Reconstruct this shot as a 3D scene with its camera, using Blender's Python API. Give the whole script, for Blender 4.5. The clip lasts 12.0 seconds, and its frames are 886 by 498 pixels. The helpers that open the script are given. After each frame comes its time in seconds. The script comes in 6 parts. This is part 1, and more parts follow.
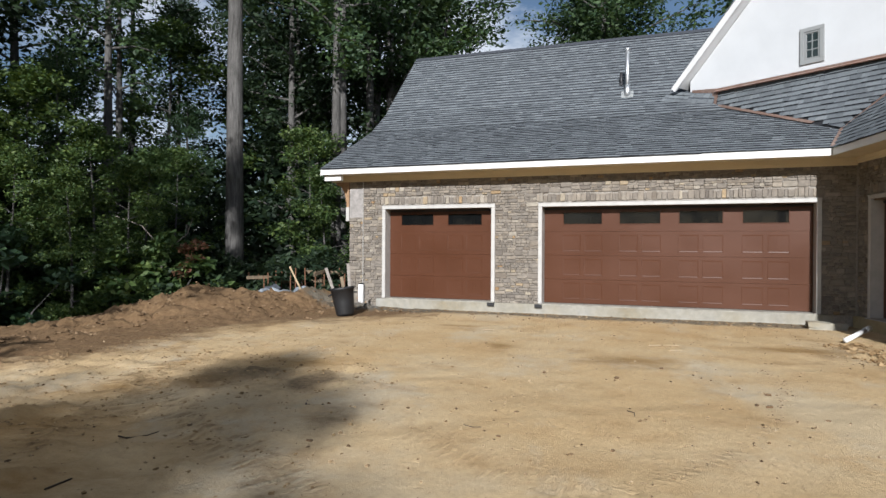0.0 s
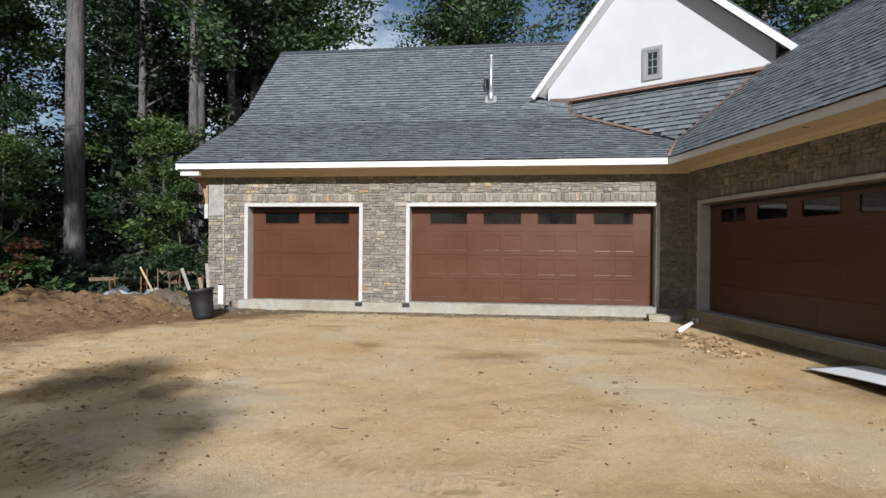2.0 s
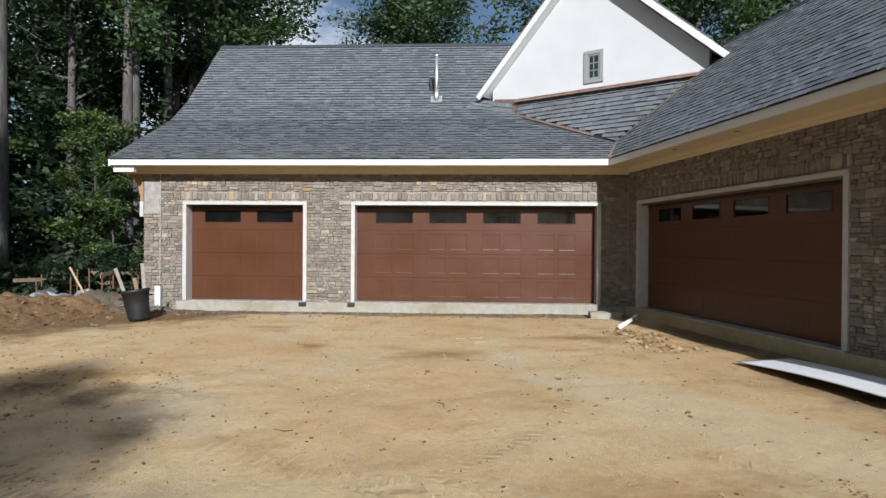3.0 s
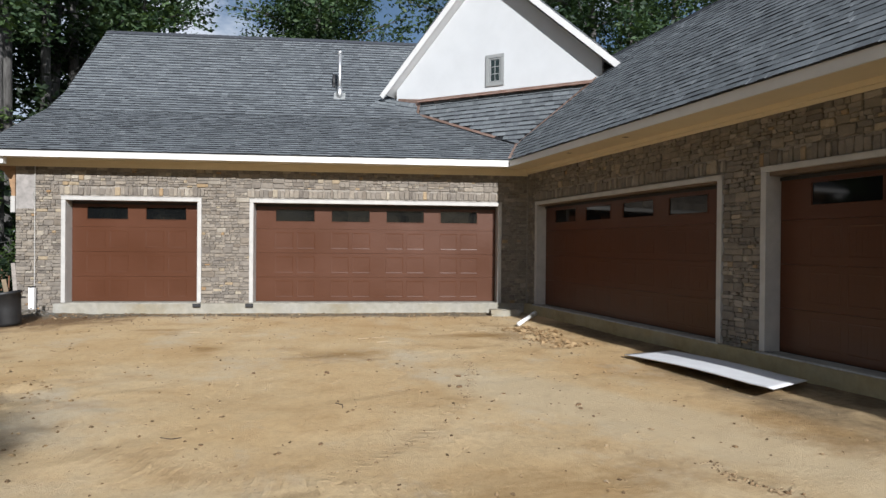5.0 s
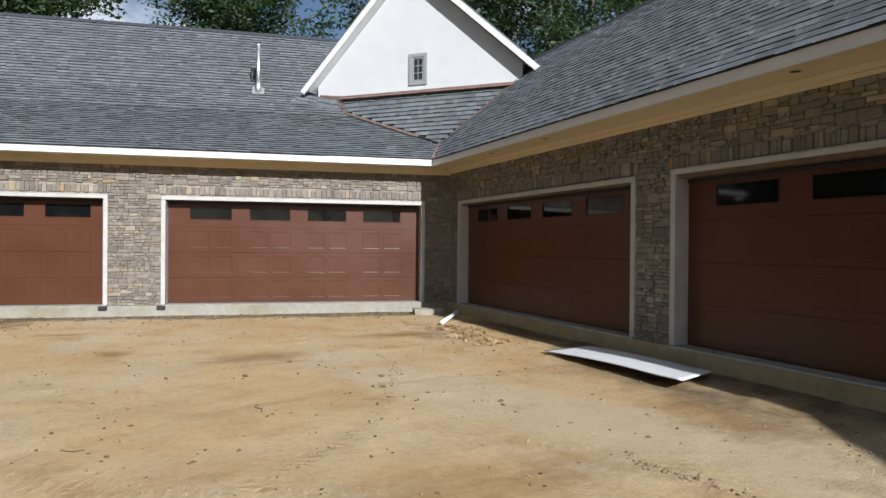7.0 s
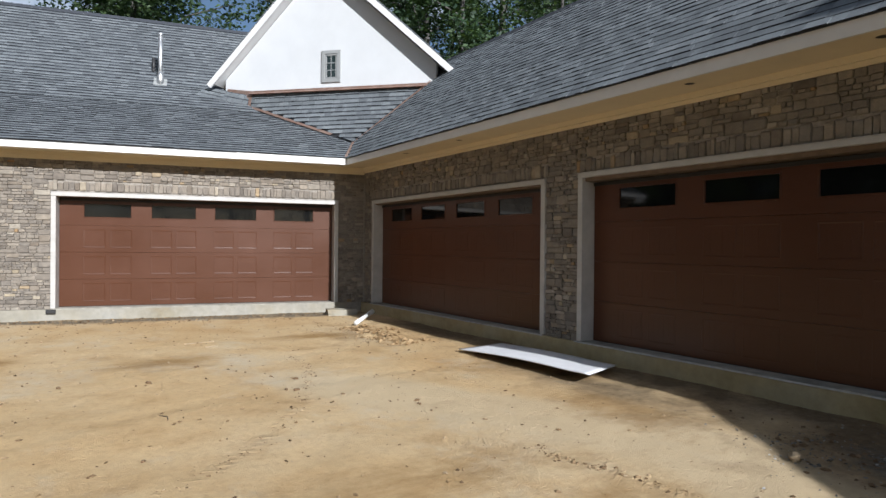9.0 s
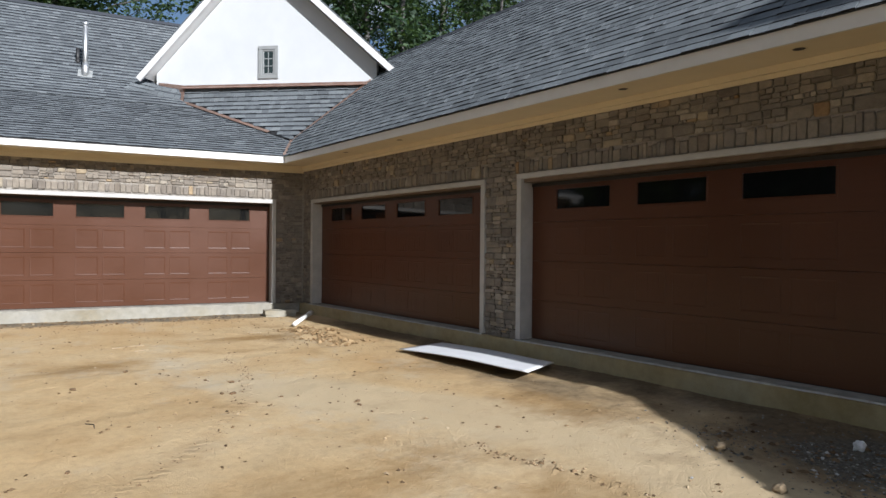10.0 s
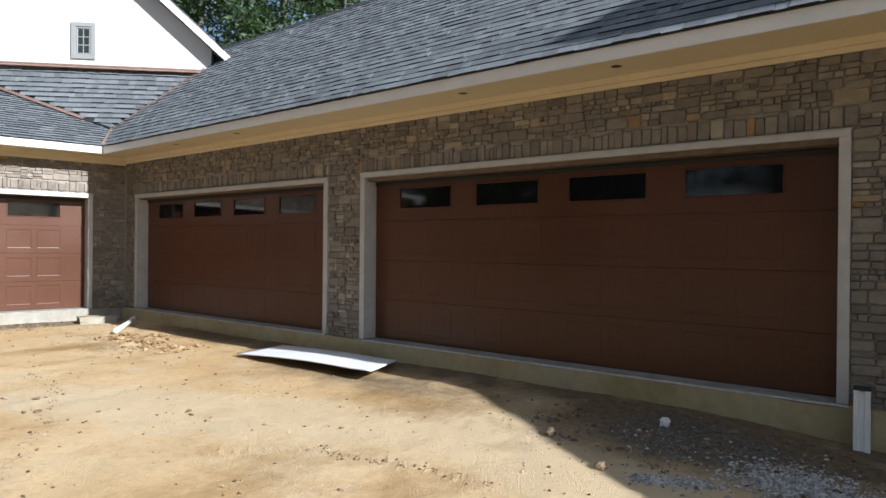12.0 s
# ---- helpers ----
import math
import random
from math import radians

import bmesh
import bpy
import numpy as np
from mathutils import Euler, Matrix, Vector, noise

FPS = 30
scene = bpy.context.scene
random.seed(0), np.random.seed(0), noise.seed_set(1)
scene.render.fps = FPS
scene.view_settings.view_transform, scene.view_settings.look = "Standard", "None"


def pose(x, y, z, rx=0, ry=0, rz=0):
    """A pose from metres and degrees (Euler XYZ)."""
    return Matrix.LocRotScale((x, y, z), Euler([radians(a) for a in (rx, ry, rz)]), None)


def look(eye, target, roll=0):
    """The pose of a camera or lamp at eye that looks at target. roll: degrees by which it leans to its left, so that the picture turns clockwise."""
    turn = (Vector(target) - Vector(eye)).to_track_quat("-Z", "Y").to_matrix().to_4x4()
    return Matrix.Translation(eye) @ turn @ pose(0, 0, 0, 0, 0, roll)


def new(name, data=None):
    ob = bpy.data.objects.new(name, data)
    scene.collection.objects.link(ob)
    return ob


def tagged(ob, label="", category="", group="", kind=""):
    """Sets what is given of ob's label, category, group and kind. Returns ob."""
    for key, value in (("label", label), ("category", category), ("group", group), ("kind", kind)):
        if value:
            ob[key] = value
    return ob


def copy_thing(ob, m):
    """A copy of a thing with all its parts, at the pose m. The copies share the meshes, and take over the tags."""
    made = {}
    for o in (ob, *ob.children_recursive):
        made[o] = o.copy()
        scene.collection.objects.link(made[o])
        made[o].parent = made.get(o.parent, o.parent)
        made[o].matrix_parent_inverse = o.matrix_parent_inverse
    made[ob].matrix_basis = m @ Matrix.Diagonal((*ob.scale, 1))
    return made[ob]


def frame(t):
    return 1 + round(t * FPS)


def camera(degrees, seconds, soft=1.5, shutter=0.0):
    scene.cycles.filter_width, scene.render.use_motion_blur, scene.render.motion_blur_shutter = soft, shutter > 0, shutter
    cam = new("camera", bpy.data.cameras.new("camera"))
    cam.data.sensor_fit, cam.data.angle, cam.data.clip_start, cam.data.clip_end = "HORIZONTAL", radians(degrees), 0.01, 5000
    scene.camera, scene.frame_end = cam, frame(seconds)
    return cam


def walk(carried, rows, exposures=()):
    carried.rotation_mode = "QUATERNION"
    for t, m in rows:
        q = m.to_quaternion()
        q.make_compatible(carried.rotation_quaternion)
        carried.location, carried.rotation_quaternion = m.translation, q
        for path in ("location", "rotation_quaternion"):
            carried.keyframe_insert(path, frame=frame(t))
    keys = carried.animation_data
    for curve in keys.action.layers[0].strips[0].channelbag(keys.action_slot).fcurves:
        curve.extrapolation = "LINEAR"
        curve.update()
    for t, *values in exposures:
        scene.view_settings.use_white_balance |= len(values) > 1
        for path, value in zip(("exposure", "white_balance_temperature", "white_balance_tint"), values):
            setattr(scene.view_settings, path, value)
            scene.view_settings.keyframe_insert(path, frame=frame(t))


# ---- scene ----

from itertools import product

# ================= camera =================
cam = camera(70.76, 12.0)
PATH = [
    (0.0, pose(-6.048, -12.707, 1.477, 89.72, -0.32, 8.15)),
    (0.5, pose(-6.050, -12.710, 1.478, 89.70, -0.36, 5.39)),
    (1.0, pose(-6.055, -12.711, 1.482, 89.73, -0.38, 2.18)),
    (1.5, pose(-6.059, -12.713, 1.479, 89.73, -0.39, -1.08)),
    (2.0, pose(-6.052, -12.704, 1.477, 89.73, -0.42, -3.95)),
    (2.5, pose(-6.057, -12.692, 1.475, 89.71, -0.39, -6.93)),
    (4.5, pose(-6.031, -12.692, 1.465, 89.71, -0.51, -14.16)),
    (5.0, pose(-6.001, -12.706, 1.468, 89.71, -0.51, -17.58)),
    (5.5, pose(-5.975, -12.705, 1.467, 89.71, -0.49, -20.19)),
    (6.0, pose(-5.975, -12.700, 1.466, 89.70, -0.47, -21.92)),
    (6.5, pose(-5.983, -12.687, 1.465, 89.69, -0.47, -23.27)),
    (8.5, pose(-6.027, -12.669, 1.468, 89.71, -0.51, -30.02)),
    (9.0, pose(-6.035, -12.683, 1.473, 89.70, -0.51, -32.64)),
    (9.5, pose(-6.040, -12.686, 1.482, 89.66, -0.47, -35.79)),
    (10.0, pose(-6.042, -12.688, 1.477, 89.71, -0.51, -38.11)),
    (10.5, pose(-6.039, -12.677, 1.480, 89.72, -0.50, -41.11)),
    (11.0, pose(-6.033, -12.667, 1.471, 89.79, -0.53, -44.22)),
    (11.5, pose(-6.030, -12.674, 1.472, 89.79, -0.54, -48.01)),
    (12.0, pose(-6.019, -12.671, 1.463, 89.85, -0.52, -52.37)),
]
walk(cam, PATH, [(0.0, 0.50, 5950, 10), (2.5, 0.50, 5950, 10), (5.5, 0.46, 5950, 10), (9.5, 0.62, 5850, 10), (10.5, 0.71, 5850, 10), (11.0, 0.83, 5820, 10), (12.0, 1.10, 5800, 10)])

# ================= sky and sun =================
SUN_EL, SUN_B = 27.5, 0.0          # height, and turn from south towards east
world = bpy.data.worlds.new("sky")
scene.world = world
world.use_nodes = True
wn, wl = world.node_tree.nodes, world.node_tree.links
sky = wn.new("ShaderNodeTexSky")
sky.sky_type = "NISHITA"
sky.sun_disc = False
sky.sun_elevation = radians(SUN_EL)
sky.sun_rotation = radians(180 - SUN_B)
wtc = wn.new("ShaderNodeTexCoord")
wmap = wn.new("ShaderNodeMapping")
wmap.inputs["Scale"].default_value = (1.0, 1.0, 2.2)
wmap.inputs["Location"].default_value = (2.6, 0.7, 0.4)
wno = wn.new("ShaderNodeTexNoise")
wno.inputs["Scale"].default_value = 2.6
wno.inputs["Detail"].default_value = 8
wno.inputs["Roughness"].default_value = 0.6
wr = wn.new("ShaderNodeValToRGB")
wr.color_ramp.elements[0].position = 0.46
wr.color_ramp.elements[1].position = 0.60
wmix = wn.new("ShaderNodeMixRGB")
wmix.inputs[2].default_value = (10.5, 10.9, 11.5, 1)
wl.new(wtc.outputs["Generated"], wmap.inputs["Vector"])
wl.new(wmap.outputs[0], wno.inputs["Vector"])
wl.new(wno.outputs[0], wr.inputs[0])
wl.new(wr.outputs[0], wmix.inputs[0])
wl.new(sky.outputs[0], wmix.inputs[1])
wl.new(wmix.outputs[0], wn["Background"].inputs["Color"])
wn["Background"].inputs["Strength"].default_value = 0.050

sun = new("sun", bpy.data.lights.new("sun", "SUN"))
sun.data.energy = 5.0
sun.data.angle = radians(0.55)
sun.data.color = (1.0, 0.95, 0.88)
_e, _b = radians(SUN_EL), radians(SUN_B)
TO_SUN = Vector((math.sin(_b) * math.cos(_e), -math.cos(_b) * math.cos(_e), math.sin(_e)))
sun.matrix_world = look(TO_SUN * 60, (0, 0, 0))


# ================= small helpers =================
def part(name, bm, material, parent=None, label="", smooth=False):
    """Link a bmesh (or a mesh) as one object, under parent if given."""
    if isinstance(bm, bpy.types.Mesh):
        me = bm
    else:
        me = bpy.data.meshes.new(name)
        bm.normal_update()
        bm.to_mesh(me)
        bm.free()
        if smooth:
            me.shade_smooth()
    if material is not None and not me.materials:
        me.materials.append(material)
    ob = new(name, me)
    ob.parent = parent
    if label:
        ob["label"] = label
    return ob


def thing(name, label, category, group="", kind="", m=None):
    ob = new(name)
    ob.empty_display_size = 0.1
    if m is not None:
        ob.matrix_basis = m
    return tagged(ob, label, category, group, kind)


def put_box(bm, x0, x1, y0, y1, z0, z1, bevel=0.0):
    vs = [bm.verts.new(p) for p in product((x0, x1), (y0, y1), (z0, z1))]
    fs = [(0, 1, 3, 2), (4, 6, 7, 5), (0, 4, 5, 1), (2, 3, 7, 6), (0, 2, 6, 4), (1, 5, 7, 3)]
    made = [bm.faces.new([vs[k] for k in f]) for f in fs]
    if bevel:
        es = list({e for f in made for e in f.edges})
        bmesh.ops.bevel(bm, geom=es, offset=bevel, segments=1, affect="EDGES", clamp_overlap=True)


def box(x0, x1, y0, y1, z0, z1, bevel=0.0):
    bm = bmesh.new()
    put_box(bm, x0, x1, y0, y1, z0, z1, bevel)
    bmesh.ops.recalc_face_normals(bm, faces=bm.faces)
    return bm


def prism(bm, ring, lift):
    """A ring of points and the same ring moved by lift, closed."""
    lo = [bm.verts.new(p) for p in ring]
    hi = [bm.verts.new(Vector(p) + Vector(lift)) for p in ring]
    n = len(ring)
    bm.faces.new(lo[::-1])
    bm.faces.new(hi)
    for k in range(n):
        bm.faces.new((lo[k], lo[(k + 1) % n], hi[(k + 1) % n], hi[k]))


def solid(ring, lift, bevel=0.0):
    bm = bmesh.new()
    prism(bm, ring, lift)
    bmesh.ops.recalc_face_normals(bm, faces=bm.faces)
    if bevel:
        bmesh.ops.bevel(bm, geom=bm.edges[:], offset=bevel, segments=1, affect="EDGES", clamp_overlap=True)
    return bm


def tube(bm, pts, radii, sides=10, caps=True):
    """A round tube through pts."""
    rings = []
    pts = [Vector(p) for p in pts]
    for k, p in enumerate(pts):
        d = (pts[min(k + 1, len(pts) - 1)] - pts[max(k - 1, 0)]).normalized()
        a = d.orthogonal().normalized() if k == 0 else (a - d * a.dot(d)).normalized()
        b = d.cross(a)
        r = radii[k] if hasattr(radii, "__len__") else radii
        rings.append([bm.verts.new(p + (a * math.cos(q) + b * math.sin(q)) * r) for q in [2 * math.pi * j / sides for j in range(sides)]])
    for u, v in zip(rings, rings[1:]):
        for j in range(sides):
            bm.faces.new((u[j], u[(j + 1) % sides], v[(j + 1) % sides], v[j]))
    if caps:
        bm.faces.new(rings[0][::-1])
        bm.faces.new(rings[-1])
    return rings


# ================= materials =================
def material(name, base, rough=0.8, metal=0.0, spec=0.5):
    m = bpy.data.materials.new(name)
    m.use_nodes = True
    b = m.node_tree.nodes["Principled BSDF"]
    b.inputs["Base Color"].default_value = (*base, 1)
    b.inputs["Roughness"].default_value = rough
    b.inputs["Metallic"].default_value = metal
    b.inputs["Specular IOR Level"].default_value = spec
    return m


def node(m, kind, **values):
    n = m.node_tree.nodes.new(kind)
    for k, v in values.items():
        if k in n.inputs:
            n.inputs[k].default_value = v
    return n


def link(m, a, b):
    m.node_tree.links.new(a, b)


def coords(m, object_space=False, scale=(1, 1, 1)):
    mp = node(m, "ShaderNodeMapping")
    mp.inputs["Scale"].default_value = scale
    if object_space:
        tc = node(m, "ShaderNodeTexCoord")
        link(m, tc.outputs["Object"], mp.inputs["Vector"])
    else:
        ge = node(m, "ShaderNodeNewGeometry")
        link(m, ge.outputs["Position"], mp.inputs["Vector"])
    return mp.outputs[0]


def noise_out(m, vec, scale, detail=4.0, rough=0.55):
    n = node(m, "ShaderNodeTexNoise", Scale=scale, Detail=detail, Roughness=rough)
    link(m, vec, n.inputs["Vector"])
    return n.outputs[0]


def ramp(m, fac, stops):
    r = node(m, "ShaderNodeValToRGB")
    els = r.color_ramp.elements
    while len(els) < len(stops):
        els.new(0.5)
    for e, (p, col) in zip(els, stops):
        e.position = p
        e.color = (*col, 1) if len(col) == 3 else col
    link(m, fac, r.inputs[0])
    return r.outputs[0]


def grey(*stops):
    return [(p, (v, v, v)) for p, v in stops]


def mixed(m, fac, a, b, how="MIX"):
    x = node(m, "ShaderNodeMixRGB")
    x.blend_type = how
    for k, v in ((0, fac), (1, a), (2, b)):
        if isinstance(v, (int, float)):
            x.inputs[k].default_value = v
        elif isinstance(v, tuple):
            x.inputs[k].default_value = (*v, 1)
        else:
            link(m, v, x.inputs[k])
    return x.outputs[0]


def finish(m, color=None, rough=None, height=None, strength=0.3, distance=0.01):
    b = m.node_tree.nodes["Principled BSDF"]
    if color is not None:
        link(m, color, b.inputs["Base Color"])
    if rough is not None:
        link(m, rough, b.inputs["Roughness"])
    if height is not None:
        bu = node(m, "ShaderNodeBump", Strength=strength, Distance=distance)
        link(m, height, bu.inputs["Height"])
        link(m, bu.outputs[0], b.inputs["Normal"])
    return m


def island(m):
    return node(m, "ShaderNodeNewGeometry").outputs["Random Per Island"]


def per_object(m):
    return node(m, "ShaderNodeObjectInfo").outputs["Random"]


def make_dirt():
    m = material("sandy_dirt", (0.332, 0.232, 0.124), 0.95, spec=0.15)
    v = coords(m)
    big = noise_out(m, v, 0.35, 5, 0.6)
    mid = noise_out(m, v, 1.6, 6, 0.65)
    fine = noise_out(m, v, 14, 6, 0.7)
    grit = noise_out(m, v, 90, 3, 0.7)
    c = ramp(m, big, [(0.30, (0.48, 0.325, 0.168)), (0.44, (0.555, 0.41, 0.238)), (0.56, (0.58, 0.45, 0.285)), (0.68, (0.52, 0.435, 0.315)), (0.80, (0.55, 0.42, 0.255))])
    c = mixed(m, ramp(m, mid, grey((0.48, 0.0), (0.70, 0.55))), c, (0.43, 0.28, 0.132))
    c = mixed(m, 0.45, c, ramp(m, fine, grey((0.25, 0.60), (0.55, 1.0))), "MULTIPLY")
    c = mixed(m, 0.30, c, ramp(m, grit, grey((0.3, 0.55), (0.55, 1.0))), "MULTIPLY")
    gr = noise_out(m, coords(m, False, (0.9, 0.7, 1)), 0.75, 6, 0.7)
    c = mixed(m, ramp(m, gr, grey((0.53, 0.0), (0.68, 0.7))), c, (0.50, 0.45, 0.37))
    spk = noise_out(m, v, 38, 4, 0.8)
    c = mixed(m, ramp(m, spk, grey((0.63, 0.0), (0.72, 0.6))), c, (0.15, 0.095, 0.05))
    # dark leaf litter on the woodland floor; also darkens unseen ground against bounced light
    lt = node(m, "ShaderNodeAttribute")
    lt.attribute_name = "floor_dark"
    lmix = mixed(m, 0.3, lt.outputs["Fac"], mid)
    c = mixed(m, ramp(m, lmix, grey((0.30, 0.0), (0.55, 1.0))), c, ramp(m, fine, [(0.3, (0.030, 0.026, 0.018)), (0.7, (0.085, 0.070, 0.045))]))
    # pale silt washed down and dried smooth
    sl = node(m, "ShaderNodeAttribute")
    sl.attribute_name = "silt"
    smx = mixed(m, 0.35, sl.outputs["Fac"], mid)
    c = mixed(m, ramp(m, smx, grey((0.36, 0.0), (0.60, 0.75))), c, (0.54, 0.445, 0.31))
    # freshly dug brown earth on the bank, edges broken up
    at = node(m, "ShaderNodeAttribute")
    at.attribute_name = "fresh_soil"
    edge = mixed(m, 0.45, at.outputs["Fac"], mid)
    fresh = ramp(m, fine, [(0.3, (0.108, 0.067, 0.038)), (0.55, (0.192, 0.126, 0.072)), (0.75, (0.258, 0.178, 0.106))])
    c = mixed(m, ramp(m, edge, grey((0.34, 0.0), (0.52, 1.0))), c, fresh)
    # dark damp earth round the gravel and footings; east strip has shade painted in
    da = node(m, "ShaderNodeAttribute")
    da.attribute_name = "damp_shade_soil"
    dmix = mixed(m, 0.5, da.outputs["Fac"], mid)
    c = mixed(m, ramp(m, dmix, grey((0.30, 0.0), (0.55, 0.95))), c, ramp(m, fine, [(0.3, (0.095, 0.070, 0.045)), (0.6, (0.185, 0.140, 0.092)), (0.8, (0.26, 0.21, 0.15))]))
    # damp darker patches
    dark_amt = noise_out(m, coords(m, False, (0.55, 1.1, 1)), 0.8, 5, 0.7)
    c = mixed(m, ramp(m, dark_amt, grey((0.60, 0.0), (0.72, 0.4))), c, (0.30, 0.19, 0.092))
    # fine gravel trodden into the earth
    gv = node(m, "ShaderNodeAttribute")
    gv.attribute_name = "gravelly"
    vo = node(m, "ShaderNodeTexVoronoi", Scale=48.0)
    link(m, v, vo.inputs["Vector"])
    gcol = mixed(m, 0.75, (0.165, 0.155, 0.135), ramp(m, vo.outputs["Color"], grey((0.1, 0.35), (0.9, 1.15))), "MULTIPLY")
    gmix = mixed(m, 0.5, gv.outputs["Fac"], noise_out(m, v, 2.6, 6, 0.7))
    c = mixed(m, ramp(m, gmix, grey((0.46, 0.0), (0.60, 0.85))), c, gcol)
    # spots where water or oil soaked in
    st = node(m, "ShaderNodeAttribute")
    st.attribute_name = "stain"
    smix = mixed(m, 0.5, st.outputs["Fac"], noise_out(m, coords(m, False, (0.7, 1.2, 1)), 3.2, 6, 0.7))
    c = mixed(m, ramp(m, smix, grey((0.34, 0.0), (0.58, 0.85))), c, (0.25, 0.15, 0.057))
    # lugs pressed in by tyres, along the tracks
    tm = node(m, "ShaderNodeAttribute")
    tm.attribute_name = "tread"
    ta = node(m, "ShaderNodeAttribute")
    ta.attribute_name = "tread_run"
    jig = node(m, "ShaderNodeMath")
    jig.operation = "MULTIPLY_ADD"
    jig.inputs[1].default_value = 5.5
    link(m, noise_out(m, v, 2.2, 4, 0.6), jig.inputs[0])
    link(m, ta.outputs["Fac"], jig.inputs[2])
    wv = node(m, "ShaderNodeMath")
    wv.operation = "SINE"
    link(m, jig.outputs[0], wv.inputs[0])
    lug = mixed(m, 0.5, ramp(m, wv.outputs[0], grey((0.0, 0.0), (0.55, 0.8))), noise_out(m, v, 22, 4, 0.7), "MULTIPLY")
    broken = mixed(m, 1.0, tm.outputs["Fac"], ramp(m, noise_out(m, v, 5.5, 5, 0.7), grey((0.44, 0.0), (0.60, 1.0))), "MULTIPLY")
    c = mixed(m, mixed(m, 1.0, broken, ramp(m, wv.outputs[0], grey((0.0, 0.55), (0.45, 0.0))), "MULTIPLY"), c, (0.20, 0.128, 0.066))
    c = mixed(m, 1.0, c, (0.90, 0.872, 0.80), "MULTIPLY")
    h = mixed(m, 0.35, mixed(m, 0.4, fine, noise_out(m, v, 5.0, 6, 0.75)), grit)
    h = mixed(m, 1.0, h, mixed(m, 1.0, broken, lug, "MULTIPLY"), "ADD")
    return finish(m, c, None, h, 0.75, 0.04)


def make_stone():
    m = material("ledge_stone", (0.266, 0.232, 0.199), 0.9, spec=0.25)
    v = coords(m)
    ad = node(m, "ShaderNodeMath")
    link(m, island(m), ad.inputs[0])
    link(m, per_object(m), ad.inputs[1])
    fr = node(m, "ShaderNodeMath")
    fr.operation = "FRACT"
    link(m, ad.outputs[0], fr.inputs[0])
    c = ramp(m, fr.outputs[0], [(0.0, (0.165, 0.148, 0.134)), (0.16, (0.245, 0.220, 0.194)), (0.32, (0.205, 0.187, 0.170)), (0.48, (0.285, 0.255, 0.222)), (0.62, (0.232, 0.211, 0.190)), (0.76, (0.310, 0.276, 0.236)), (0.84, (0.195, 0.168, 0.142)), (0.90, (0.275, 0.25, 0.22)), (0.94, (0.39, 0.36, 0.315)), (0.97, (0.37, 0.32, 0.245)), (0.99, (0.35, 0.26, 0.16)), (1.0, (0.33, 0.205, 0.11))])
    n1 = noise_out(m, v, 9, 6, 0.65)
    n2 = noise_out(m, v, 55, 5, 0.7)
    c = mixed(m, 0.85, c, ramp(m, n1, grey((0.25, 0.58), (0.7, 1.08))), "MULTIPLY")
    c = mixed(m, 0.5, c, ramp(m, n2, grey((0.25, 0.6), (0.7, 1.15))), "MULTIPLY")
    c = mixed(m, 1.0, c, (0.96, 0.94, 0.895), "MULTIPLY")
    return finish(m, c, None, mixed(m, 0.4, n1, n2), 0.7, 0.02)


def make_mortar():
    m = material("mortar", (0.166, 0.149, 0.133), 0.95, spec=0.1)
    v = coords(m)
    n = noise_out(m, v, 30, 5)
    return finish(m, ramp(m, n, [(0.3, (0.22, 0.20, 0.175)), (0.7, (0.32, 0.295, 0.26))]), None, n, 0.5, 0.01)


def make_shingle():
    m = material("asphalt_shingle", (0.100, 0.104, 0.116), 0.95, spec=0.1)
    v = coords(m)
    ad = node(m, "ShaderNodeMath")
    link(m, island(m), ad.inputs[0])
    link(m, per_object(m), ad.inputs[1])
    fr = node(m, "ShaderNodeMath")
    fr.operation = "FRACT"
    link(m, ad.outputs[0], fr.inputs[0])
    c = ramp(m, fr.outputs[0], [(0.0, (0.104, 0.115, 0.125)), (0.3, (0.124, 0.137, 0.148)), (0.65, (0.143, 0.158, 0.170)), (0.92, (0.160, 0.176, 0.188)), (1.0, (0.18, 0.195, 0.206))])
    g = noise_out(m, v, 160, 3, 0.8)
    w = noise_out(m, v, 1.1, 5, 0.6)
    c = mixed(m, 0.6, c, ramp(m, g, grey((0.3, 0.55), (0.7, 1.3))), "MULTIPLY")
    c = mixed(m, 0.6, c, ramp(m, w, grey((0.3, 0.78), (0.7, 1.12))), "MULTIPLY")
    return finish(m, c, None, g, 0.4, 0.004)


def make_paint(name, base, rough=0.5, dirt=0.12, bump=0.05, scale=3.0):
    m = material(name, base, rough)
    v = coords(m)
    n = noise_out(m, v, scale, 6, 0.6)
    f = noise_out(m, v, 120, 3, 0.6)
    lo, hi = 1 - dirt, 1 + dirt * 0.25
    c = mixed(m, 1.0, base, ramp(m, n, grey((0.3, lo), (0.65, hi))), "MULTIPLY")
    return finish(m, c, None, f, bump, 0.004)


def make_concrete(name, stops):
    m = material(name, (0.299, 0.282, 0.241), 0.9, spec=0.2)
    v = coords(m)
    n = noise_out(m, v, 0.7, 6, 0.65)
    d = noise_out(m, v, 7, 6, 0.65)
    f = noise_out(m, v, 60, 4, 0.7)
    c = ramp(m, n, stops)
    c = mixed(m, 0.6, c, ramp(m, d, grey((0.3, 0.7), (0.65, 1.1))), "MULTIPLY")
    return finish(m, c, None, f, 0.4, 0.008)


